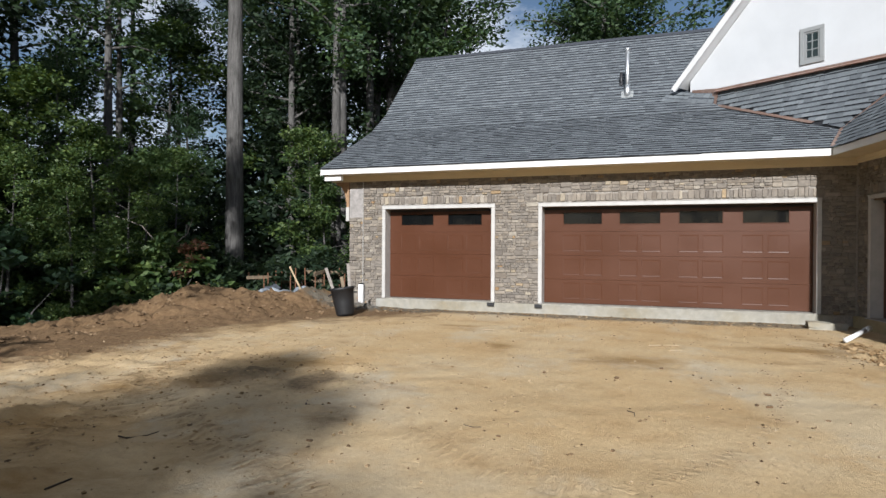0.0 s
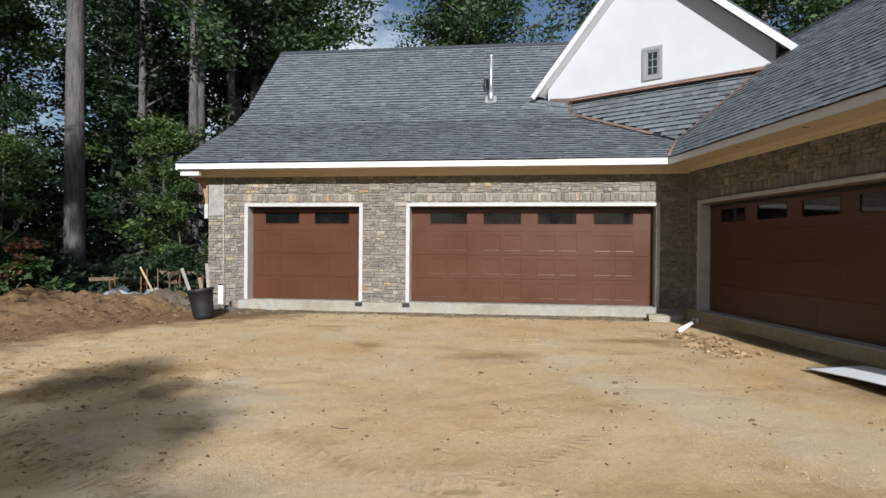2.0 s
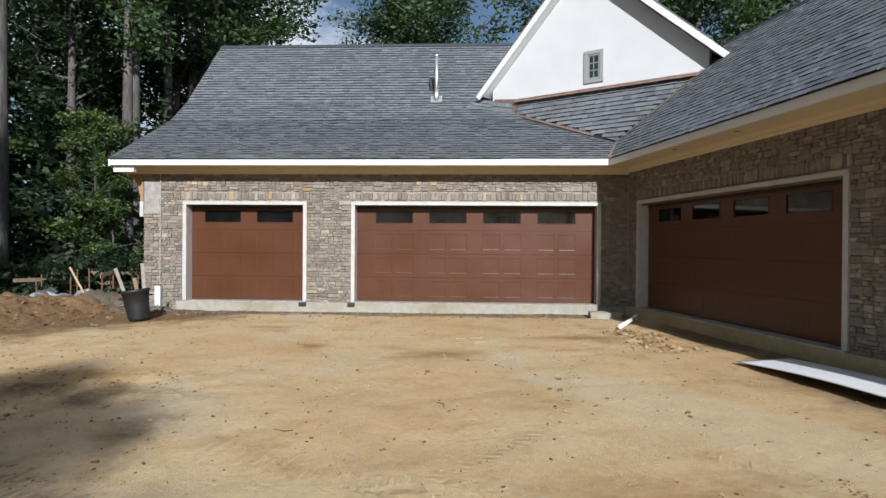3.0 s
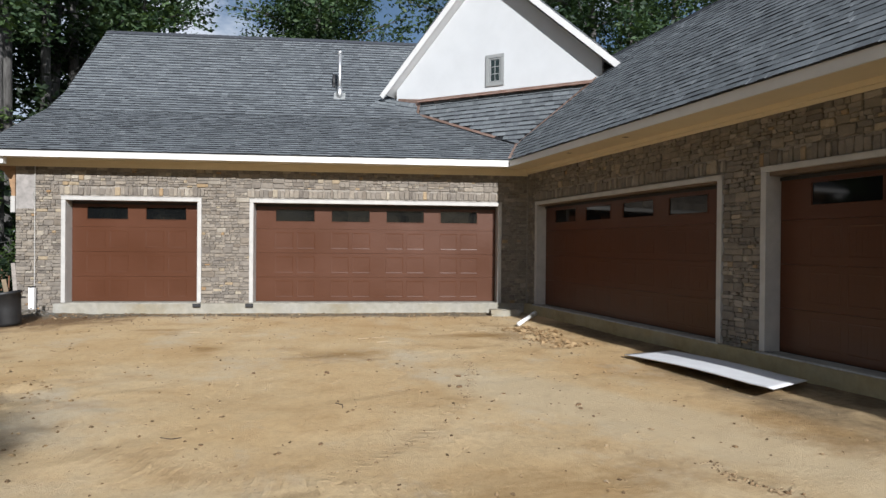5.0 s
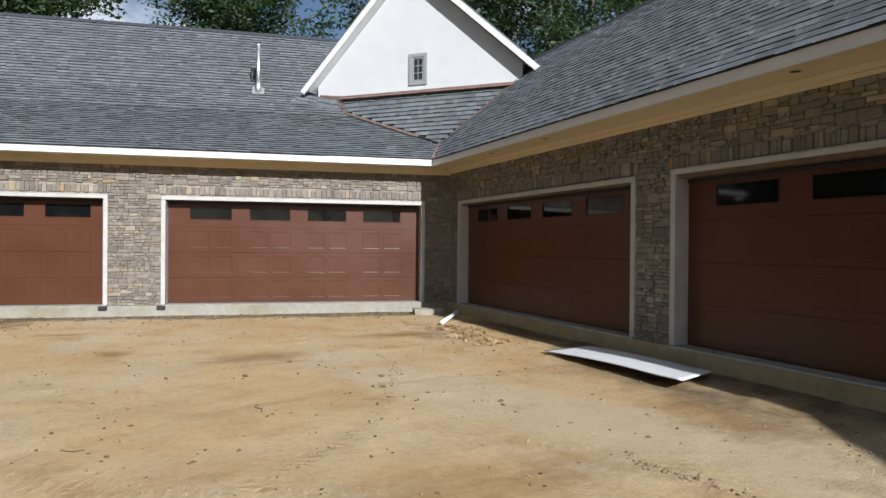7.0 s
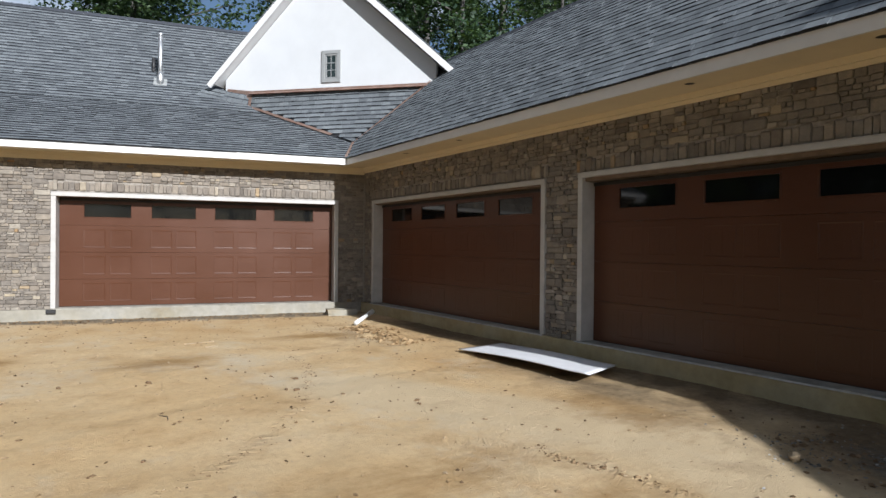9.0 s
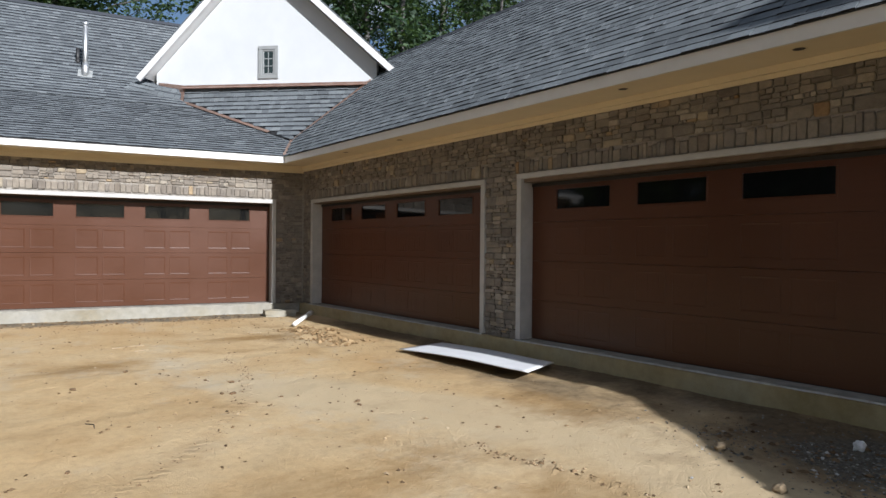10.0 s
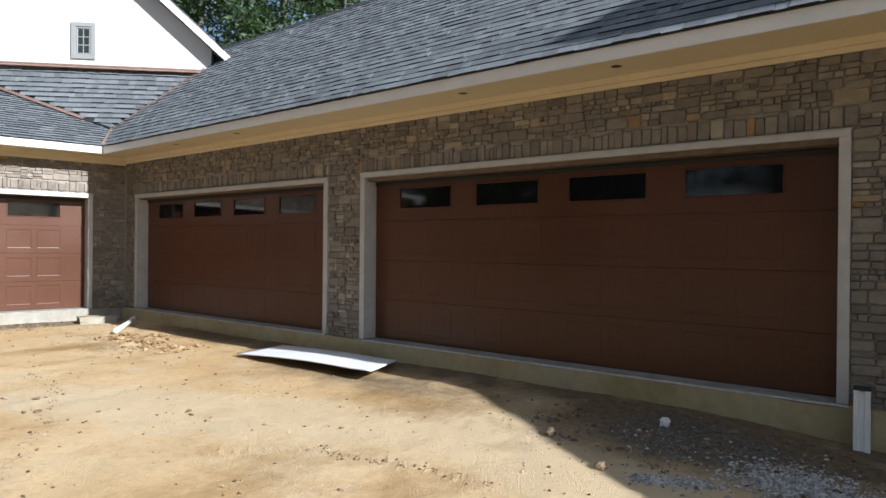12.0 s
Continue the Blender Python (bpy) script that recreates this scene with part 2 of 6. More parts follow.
def make_bark():
    m = material("bark", (0.2, 0.17, 0.14), 0.95, spec=0.1)
    v = coords(m, True, (9, 9, 1.2))
    n = noise_out(m, v, 1.6, 7, 0.7)
    big = noise_out(m, coords(m, True), 0.6, 3, 0.5)
    c = ramp(m, n, [(0.3, (0.05, 0.047, 0.045)), (0.6, (0.135, 0.13, 0.123)), (0.8, (0.23, 0.225, 0.215))])
    c = mixed(m, 0.6, c, ramp(m, big, grey((0.3, 0.6), (0.7, 1.2))), "MULTIPLY")
    return finish(m, c, None, n, 0.9, 0.05)


def make_leaf(name, a, b, c3):
    m = material(name, a, 0.55, spec=0.35)
    c = ramp(m, island(m), [(0.0, a), (0.55, b), (1.0, c3)])
    c = mixed(m, 0.7, c, ramp(m, per_object(m), [(0.0, (0.75, 0.8, 0.8)), (1.0, (1.2, 1.12, 0.9))]), "MULTIPLY")
    b_ = m.node_tree.nodes["Principled BSDF"]
    link(m, c, b_.inputs["Base Color"])
    tr = node(m, "ShaderNodeBsdfTranslucent")
    link(m, mixed(m, 1.0, c, (1.3, 1.25, 0.6), "MULTIPLY"), tr.inputs["Color"])
    mx = node(m, "ShaderNodeMixShader", Fac=0.35)
    link(m, b_.outputs[0], mx.inputs[1])
    link(m, tr.outputs[0], mx.inputs[2])
    link(m, mx.outputs[0], m.node_tree.nodes["Material Output"].inputs["Surface"])
    return m


DIRT, STONE, MORTAR, SHINGLE = make_dirt(), make_stone(), make_mortar(), make_shingle()
WHITE = make_paint("white_paint", (0.64, 0.64, 0.635), 0.45, 0.08)
STUCCO = make_paint("white_stucco", (0.51, 0.525, 0.54), 0.85, 0.05, 0.35, 2.0)
CREAM = make_paint("cream_soffit_paint", (0.62, 0.53, 0.36), 0.55, 0.06)
TRIMPAINT = make_paint("pale_trim_paint", (0.43, 0.42, 0.40), 0.5, 0.15, 0.1, 5.0)
CONCRETE = make_concrete("concrete", [(0.34, (0.24, 0.205, 0.14)), (0.46, (0.285, 0.265, 0.215)), (0.64, (0.315, 0.305, 0.275))])
CLAYCON = make_concrete("clay_stained_concrete", [(0.36, (0.30, 0.235, 0.118)), (0.5, (0.39, 0.322, 0.185)), (0.66, (0.38, 0.34, 0.23))])
BARK = make_bark()
LEAF = make_leaf("oak_leaf", (0.030, 0.058, 0.034), (0.046, 0.086, 0.044), (0.086, 0.140, 0.062))
# leaf colour darkened to stand in for the unlit inside of the wood
LEAF_SHADE = make_leaf("shade_leaf", (0.016, 0.031, 0.018), (0.026, 0.047, 0.026), (0.045, 0.072, 0.034))
# maple leaf, also the brighter tone for clumps that stand sunlit
LEAF_LIGHT = make_leaf("maple_leaf", (0.036, 0.068, 0.024), (0.060, 0.104, 0.034), (0.125, 0.175, 0.055))
DECK = make_paint("roof_felt", (0.04, 0.042, 0.048), 0.9, 0.1)
BLACKGLASS = material("dark_window_glass", (0.005, 0.0055, 0.006), 0.05, spec=0.34)


def make_door_paint():
    """Brown steel skin with an embossed wood grain."""
    m = material("brown_door_paint", (0.075, 0.0280, 0.0132), 0.36, spec=0.34)
    g = noise_out(m, coords(m, True, (1.2, 40, 40)), 2.2, 5, 0.6)
    w = noise_out(m, coords(m), 0.9, 4, 0.5)
    c = mixed(m, 1.0, (0.075, 0.0280, 0.0132), ramp(m, w, [(0.3, (0.90, 0.90, 0.90)), (0.7, (1.08, 1.06, 1.04))]), "MULTIPLY")
    c = mixed(m, 0.5, c, ramp(m, g, grey((0.3, 0.85), (0.7, 1.1))), "MULTIPLY")
    return finish(m, c, ramp(m, w, grey((0.3, 0.30), (0.7, 0.42))), g, 0.12, 0.004)


def make_copper():
    m = material("new_copper", (0.50, 0.30, 0.21), 0.5, 0.8)
    v = coords(m)
    n = noise_out(m, v, 4, 5, 0.6)
    c = ramp(m, n, [(0.3, (0.33, 0.205, 0.16)), (0.55, (0.48, 0.325, 0.262)), (0.75, (0.60, 0.455, 0.385))])
    return finish(m, c, ramp(m, n, grey((0.3, 0.55), (0.7, 0.3))), n, 0.2, 0.006)


DOORPAINT, COPPER = make_door_paint(), make_copper()
# dark cut edges and a dark band per tab draw the courses' shadow lines
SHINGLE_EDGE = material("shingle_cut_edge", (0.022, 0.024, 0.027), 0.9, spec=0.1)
SHINGLE_BAND = material("dark_shingle_tone", (0.05, 0.055, 0.065), 0.95, spec=0.15)

# ================= the plan =================
# Corner of the two garage wings at the origin. The east wing runs along -y; the north wing swings back by TURN.
TURN = radians(11.84)
NORTH = Matrix.Rotation(-TURN, 4, "Z")                 # x along the wall to the right, y into the house
EAST = Matrix.Rotation(radians(-90), 4, "Z")
GABLE = Matrix.Translation((-1.73, 2.94, 0)) @ Matrix.Rotation(radians(-45), 4, "Z")
EAVE, OVER, E_OVER, WALLTOP = 3.31, 0.575, 0.65, 3.19
NX0 = -10.75                                            # left end of the north wing
DOORS_N = [(-9.850, -7.037), (-6.048, -0.590)]          # outer edges of the door trim
DOORS_E = [(0.405, 5.970), (6.622, 12.199)]
DOOR_TOP, DOOR_SILL, TRIM_W, FOOT = 2.43, 0.22, 0.085, 0.205
TOPS = {-9.850: 2.433, -6.048: 2.432, 0.405: 2.430, 6.622: 2.452}      # head height door by door
KINK_Y, KINK_Z, RIDGE_Y, RIDGE_Z = 2.65, 4.90, 5.45, 7.64
LOW_SLOPE = (KINK_Z - EAVE) / (KINK_Y + OVER)
UP_SLOPE = (RIDGE_Z - KINK_Z) / (RIDGE_Y - KINK_Y)
E_SLOPE, E_RIDGE_X = 0.904, 2.45
E_RIDGE_Z = EAVE + E_SLOPE * (E_RIDGE_X + E_OVER)
E_END = 15.5                                            # the east wing's far end, along -y


def corner(o, oe=None):
    """Where a line o out from the north wall meets one oe out from the east wall (plan, world)."""
    oe = o if oe is None else oe
    return Vector((-oe, oe * math.tan(TURN) - o / math.cos(TURN), 0))


def north(x, y, z=0.0):
    return NORTH @ Vector((x, y, z))


def east(x, y, z=0.0):
    return EAST @ Vector((x, y, z))


# ---------------- ground ----------------
N_INV = NORTH.inverted()
CREST = [(-17.5, -9.0, -0.15), (-14.31, -4.0, 0.0), (-14.06, -1.83, 0.05), (-13.3, -0.14, 0.54), (-12.6, 0.79, 0.38), (-11.68, 1.53, 0.32), (-10.87, 2.03, 0.50), (-9.6, 2.9, 0.3)]


def smooth01(a, b, x):
    t = min(1.0, max(0.0, (x - a) / (b - a)))
    return t * t * (3 - 2 * t)


def ground_z(x, y):
    best = None
    for (ax, ay, az), (bx, by, bz) in zip(CREST, CREST[1:]):
        dx, dy = bx - ax, by - ay
        t = max(0.0, min(1.0, ((x - ax) * dx + (y - ay) * dy) / (dx * dx + dy * dy)))
        px, py = x - ax - t * dx, y - ay - t * dy
        d = math.hypot(px, py)
        if best is None or d < best[0]:
            best = (d, az + t * (bz - az), dx * py - dy * px)
    d, top, side = best
    top *= 1 - smooth01(-11.7, -10.75, (N_INV @ Vector((x, y, 0))).x)
    z = 0.0
    if side <= 0:                                       # the yard's side
        z = top * math.exp(-(d / 1.5) ** 2)
    else:
        z = top * math.exp(-(d / 1.3) ** 2) - 1.5 * smooth01(0.2, 7.0, d)
    near = math.exp(-(d / 1.6) ** 2) if d < 6 else 0.0
    p = Vector((x, y, 0))
    if abs(x + 7) < 16 and abs(y + 5) < 14:
        z += near * 0.15 * noise.fractal(p * 3.1, 0.6, 2.0, 5) * (1 if top > 0.02 else 0.4)
        z += 0.020 * noise.fractal(p * 0.9, 1.0, 2.0, 4) + 0.007 * noise.noise(p * 6) + 0.004 * noise.noise(p * 13)
        z += smooth01(-8.4, -10.2, x) * (0.022 * noise.fractal(p * 2.3, 0.8, 2.0, 4) + 0.010 * abs(noise.noise(Vector((x * 5.5, y * 5.5, 3)))))
        z += smooth01(-6.9, -8.4, x) * smooth01(-4.2, -5.4, y) * 0.085 * max(0.0, noise.fractal(p * 3.4, 0.8, 2.0, 3) - 0.05)
        # wheel ruts that swing round the yard
        for cx, cy, r in ((-12.4, -5.6, 8.5), (-12.4, -5.6, 10.2), (-2.0, -15.5, 9.3), (-2.0, -15.5, 11.0)):
            q = abs(math.hypot(x - cx, y - cy) - r) / 0.16
            if q < 2.5 and y < -1.2 and x < -1.4:
                z += (-0.016 * math.exp(-q * q) + 0.010 * math.exp(-(q - 1.35) ** 2 * 4)) * (0.5 + 0.5 * noise.noise(p * 1.3)) * 0.8
        z += 0.13 * math.exp(-((x + 1.35) / 0.35) ** 2 - ((y + 3.5) / 0.9) ** 2) * max(0, 0.25 + noise.fractal(p * 4.5, 1.0, 2.0, 4))
        z -= 0.13 * math.exp(-((x + 0.2) / 1.2) ** 2 - ((y + 12.9) / 1.1) ** 2)
        z += 0.10 * math.exp(-((x + 10.18) / 0.30) ** 2 - ((y - 1.72) / 0.22) ** 2)
        z -= 0.04 * smooth01(-8.0, -10.5, x) * smooth01(-3.0, 0.5, y) * (1 - near)
    else:
        z += 0.25 * noise.noise(p * 0.05) * smooth01(20, 60, abs(x + 7) + abs(y + 5))
    return z


def spaced(lo, hi, step, far):
    fine = list(np.arange(lo, hi + 1e-6, step))
    a, b, g, left, right = lo, hi, step, [], []
    while b < far:
        g *= 1.25
        a, b = a - g, b + g
        left.append(a)
        right.append(b)
    return left[::-1] + fine + right


gx, gy = spaced(-17.0, 0.5, 0.08, 900), spaced(-13.0, 3.2, 0.08, 900)
verts = [(x, y, ground_z(x, y)) for y in gy for x in gx]
nx = len(gx)
faces = [(j * nx + k, j * nx + k + 1, (j + 1) * nx + k + 1, (j + 1) * nx + k) for j in range(len(gy) - 1) for k in range(nx - 1)]
me = bpy.data.meshes.new("ground")
me.from_pydata(verts, [], faces)
me.shade_smooth()
soil = me.attributes.new("fresh_soil", "FLOAT", "POINT")
near_crest = []
for x, y, z in verts:
    d = min((Vector((x, y)) - Vector(a[:2]).lerp(Vector(b[:2]), t)).length for a, b in zip(CREST, CREST[1:]) for t in (0, 0.33, 0.67, 1)) if -20 < x < -8 and -12 < y < 5 else 9.0
    near_crest.append(math.exp(-(d / 2.75) ** 2))
soil.data.foreach_set("value", near_crest)
damp_shade = me.attributes.new("damp_shade_soil", "FLOAT", "POINT")
dark_amt = []
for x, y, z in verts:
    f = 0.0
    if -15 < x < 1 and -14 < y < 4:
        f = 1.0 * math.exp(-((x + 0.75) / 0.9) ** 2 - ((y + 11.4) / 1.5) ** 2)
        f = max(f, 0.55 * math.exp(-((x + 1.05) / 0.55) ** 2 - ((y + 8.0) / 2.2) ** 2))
        # brown strip along the east wall, the shade there put into the colour
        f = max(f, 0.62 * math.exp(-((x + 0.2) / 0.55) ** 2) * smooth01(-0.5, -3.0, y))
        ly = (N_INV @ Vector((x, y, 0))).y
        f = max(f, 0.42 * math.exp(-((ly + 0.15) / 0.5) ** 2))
        # dark spots on the left; the first mixes a stain with painted tree shade
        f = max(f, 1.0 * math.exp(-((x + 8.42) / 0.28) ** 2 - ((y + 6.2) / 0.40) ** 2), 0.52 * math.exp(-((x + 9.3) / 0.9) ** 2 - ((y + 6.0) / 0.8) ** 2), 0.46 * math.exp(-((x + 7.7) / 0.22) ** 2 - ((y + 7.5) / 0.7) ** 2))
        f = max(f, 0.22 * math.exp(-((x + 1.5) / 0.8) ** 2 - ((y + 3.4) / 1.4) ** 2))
    dark_amt.append(f)
damp_shade.data.foreach_set("value", dark_amt)
# soaked spots and tyre tracks
SPOTS = ((-4.75, -4.45, 0.75, 0.50, 0.58), (-6.5, -3.4, 0.25, 0.35, 0.6), (-2.3, -3.1, 0.9, 0.35, 0.62), (-8.9, -5.2, 0.6, 0.4, 0.5), (-9.6, -6.4, 0.5, 0.5, 0.5), (-1.7, -8.8, 0.5, 0.9, 0.5), (-10.1, -8.3, 0.9, 0.9, 0.62), (-9.1, -9.3, 0.9, 0.5, 0.5), (-10.2, -6.9, 0.7, 0.7, 0.5), (-4.2, -9.4, 1.6, 0.5, 0.42), (-3.2, -10.2, 0.8, 0.5, 0.42), (-7.4, -1.2, 0.5, 0.2, 0.55))
TRACKS = [([(-10.42, -6.2), (-9.65, -7.15), (-9.08, -7.66), (-8.3, -8.36), (-7.91, -8.66), (-7.3, -9.4)], 0.20, 1.0),
          ([(-9.69, -8.89), (-9.75, -8.38), (-9.8, -7.64), (-10.42, -6.2), (-10.41, -5.42), (-10.31, -4.44)], 0.20, 0.8),
          ([(-3.28, -4.61), (-3.4, -5.71), (-3.99, -7.13), (-4.44, -7.8), (-4.91, -8.28), (-5.51, -8.86), (-6.3, -9.3)], 0.06, 0.4),
          ([(-6.9, -7.95), (-6.21, -8.57), (-5.6, -8.95), (-4.9, -9.2)], 0.15, 0.35),
          ([(-3.6, -8.6), (-2.95, -9.3), (-2.92, -9.67), (-2.87, -9.85), (-2.81, -10.4)], 0.06, 0.4),
          ([(-11.6, -3.3), (-12.0, -5.0), (-12.6, -7.0)], 0.18, 0.7)]
WASH = [(-3.4, -6.6), (-2.6, -8.2), (-1.95, -9.7), (-2.3, -11.2), (-3.2, -12.2)]
silt_f = []
for x, y, z in verts:
    f = 0.0
    if -5 < x < 0 and -14 < y < -5:
        for (ax, ay), (bx, by) in zip(WASH, WASH[1:]):
            t = max(0.0, min(1.0, ((x - ax) * (bx - ax) + (y - ay) * (by - ay)) / ((bx - ax) ** 2 + (by - ay) ** 2)))
            f = max(f, math.exp(-((x - ax - t * (bx - ax)) ** 2 + (y - ay - t * (by - ay)) ** 2) / 0.42))
    silt_f.append(f)
stain_f, tread_f, run_f, grav_f = [], [], [], []
for x, y, z in verts:
    s_, t_, r_, g_ = 0.0, 0.0, 0.0, 0.0
    if -15 < x < 1 and -14 < y < 4:
        s_ = max(w * math.exp(-((x - a) / rx) ** 2 - ((y - b) / ry) ** 2) for a, b, rx, ry, w in SPOTS)
        g_ = max(0.95 * math.exp(-((x + 0.95) / 0.75) ** 2 - ((y + 11.2) / 0.95) ** 2), math.exp(-((x + 1.6) / 0.4) ** 2 - ((y + 12.1) / 0.4) ** 2), 0.9 * math.exp(-((x + 10.18) / 0.5) ** 2 - ((y - 1.65) / 0.35) ** 2))
        ly_ = (N_INV @ Vector((x, y, 0))).y
        if x < -0.8:
            g_ = max(g_, 0.72 * math.exp(-((ly_ + 0.45) / 0.6) ** 2))
        best = 9.0
        for line, half, power in TRACKS:
            run = 0.0
            for (ax, ay), (bx, by) in zip(line, line[1:]):
                ln = math.hypot(bx - ax, by - ay)
                t = ((x - ax) * (bx - ax) + (y - ay) * (by - ay)) / ln
                q = max(0.0, min(ln, t))
                d = math.hypot(x - ax - q * (bx - ax) / ln, y - ay - q * (by - ay) / ln)
                if d < best and d < 0.6:
                    side_ = ((bx - ax) * (y - ay) - (by - ay) * (x - ax)) / ln
                    best, t_, r_ = d, power * (1 - smooth01(half * 0.8, half * 1.5, d)), (run + t + 0.35 * side_) * 2 * math.pi / 0.105
                run += ln
    stain_f.append(s_)
    tread_f.append(t_)
    grav_f.append(g_)
    run_f.append(r_)
for nm_, vals in (("stain", stain_f), ("tread", tread_f), ("tread_run", run_f), ("gravelly", grav_f), ("silt", silt_f)):
    me.attributes.new(nm_, "FLOAT", "POINT").data.foreach_set("value", vals)
floor_dark = []
for x, y, z in verts:
    # unseen ground to the sides and south, darkened to cut bounced light
    f = max(smooth01(-17.0, -22.0, x), smooth01(-24.0, -32.0, y), smooth01(9.0, 14.0, x))
    if y > -12:
        for (ax, ay, az), (bx, by, bz) in zip(CREST, CREST[1:]):
            d = ((bx - ax) * (y - ay) - (by - ay) * (x - ax)) / math.hypot(bx - ax, by - ay)
            if min(ay, by) - 0.4 <= y <= max(ay, by) + 0.4:
                f = max(f, smooth01(0.9, 2.4, d))
        f = max(f, smooth01(3.0, 5.0, y))
    floor_dark.append(f)
me.attributes.new("floor_dark", "FLOAT", "POINT").data.foreach_set("value", floor_dark)
ground = tagged(part("ground", me, DIRT), "bare sandy tan dirt yard with tyre marks and a heaped bank", "ground", kind="structure")

# ---------------- walls ----------------
def wall_core(name, m, x0, x1, z0, z1, openings, label):
    """A wall with thickness; its openings go through."""
    bm = bmesh.new()
    xs = x0
    for a, b in openings:
        put_box(bm, xs, a + 0.02, 0.027, 0.26, z0, z1)
        put_box(bm, a + 0.02, b - 0.02, 0.027, 0.26, DOOR_TOP - 0.03, z1)
        xs = b - 0.02
    put_box(bm, xs, x1, 0.027, 0.26, z0, z1)
    bmesh.ops.remove_doubles(bm, verts=bm.verts, dist=0.0005)
    ob = part(name, bm, MORTAR)
    ob.matrix_basis = m
    return tagged(ob, label, "wall", kind="structure")


wall_north = wall_core("wall_north", NORTH, NX0, 0.30, -0.35, WALLTOP + 0.05, DOORS_N, "grey-brown ledge stone garage wall in sunlight")
wall_east = wall_core("wall_east", EAST, 0.0, E_END, -0.35, WALLTOP + 0.05, DOORS_E, "grey-brown ledge stone garage wall in shade")
# plain walls that close the wings
side = bmesh.new()
for ring in ([(0.262, -1.2), (10.6, -1.2), (10.6, 3.25), (0.262, 3.25)], [(0.262, 3.25), (10.6, 3.25), (RIDGE_Y + 2.8, KINK_Z - 0.2), (KINK_Y, KINK_Z - 0.2), (0.262, 3.5)], [(KINK_Y, KINK_Z - 0.2), (RIDGE_Y + 2.8, KINK_Z - 0.2), (RIDGE_Y, RIDGE_Z - 0.25)]):
    prism(side, [(NX0, y, z) for y, z in ring], (0.2, 0, 0))
bmesh.ops.recalc_face_normals(side, faces=side.faces)
ob = tagged(part("wall_west", side, MORTAR), "plain end wall of the garage wing", "wall", kind="structure")
ob.matrix_basis = NORTH
ob = tagged(part("wall_rear", box(NX0 + 0.2, 3.0, 10.4, 10.6, -1.2, 3.3), MORTAR), "plain rear wall of the garage wing", "wall", kind="structure")
ob.matrix_basis = NORTH
ob = tagged(part("wall_inner", box(-2.0, E_END, 6.0, 6.2, -0.3, 3.3), MORTAR), "plain rear wall of the long garage wing", "wall", kind="structure")
ob.matrix_basis = EAST
ob = tagged(part("wall_south", solid([(E_END - 0.2, 0.262, -0.3), (E_END - 0.2, 6.0, -0.3), (E_END - 0.2, 6.0, 3.3), (E_END - 0.2, E_RIDGE_X, E_RIDGE_Z - 0.2), (E_END - 0.2, 0.262, 3.6)], (0.2, 0, 0)), MORTAR), "plain end wall of the long garage wing", "wall", kind="structure")
ob.matrix_basis = EAST

# ---------------- foundation ----------------
SILLCON = make_paint("pale_sill_concrete", (0.29, 0.275, 0.235), 0.85, 0.35, 0.4, 6.0)
FND = [
    (NORTH, -9.98, -0.40, -0.06), (EAST, 0.0, E_END, -0.07),
]
for m, a, b, y0 in FND:
    bm = bmesh.new()
    put_box(bm, a, b, y0, 0.034, -0.45, FOOT)
    bmesh.ops.bevel(bm, geom=[e for e in bm.edges if all(v.co.z > 0 for v in e.verts)], offset=0.012, segments=2, affect="EDGES")
    bmesh.ops.recalc_face_normals(bm, faces=bm.faces)
    ob = tagged(part("foundation", bm, CONCRETE if m is NORTH else CLAYCON), "stained bare concrete footing below the garage doors", "foundation", kind="structure")
    ob.matrix_basis = m
for m, doors in ((NORTH, DOORS_N), (EAST, DOORS_E)):
    for a, b in doors:
        ob = tagged(part("door_sill", box(a + 0.01, b - 0.01, -0.052, 0.6, 0.12, DOOR_SILL, 0.006), SILLCON), "concrete door sill edge", "sill", kind="structure")
        ob.matrix_basis = m


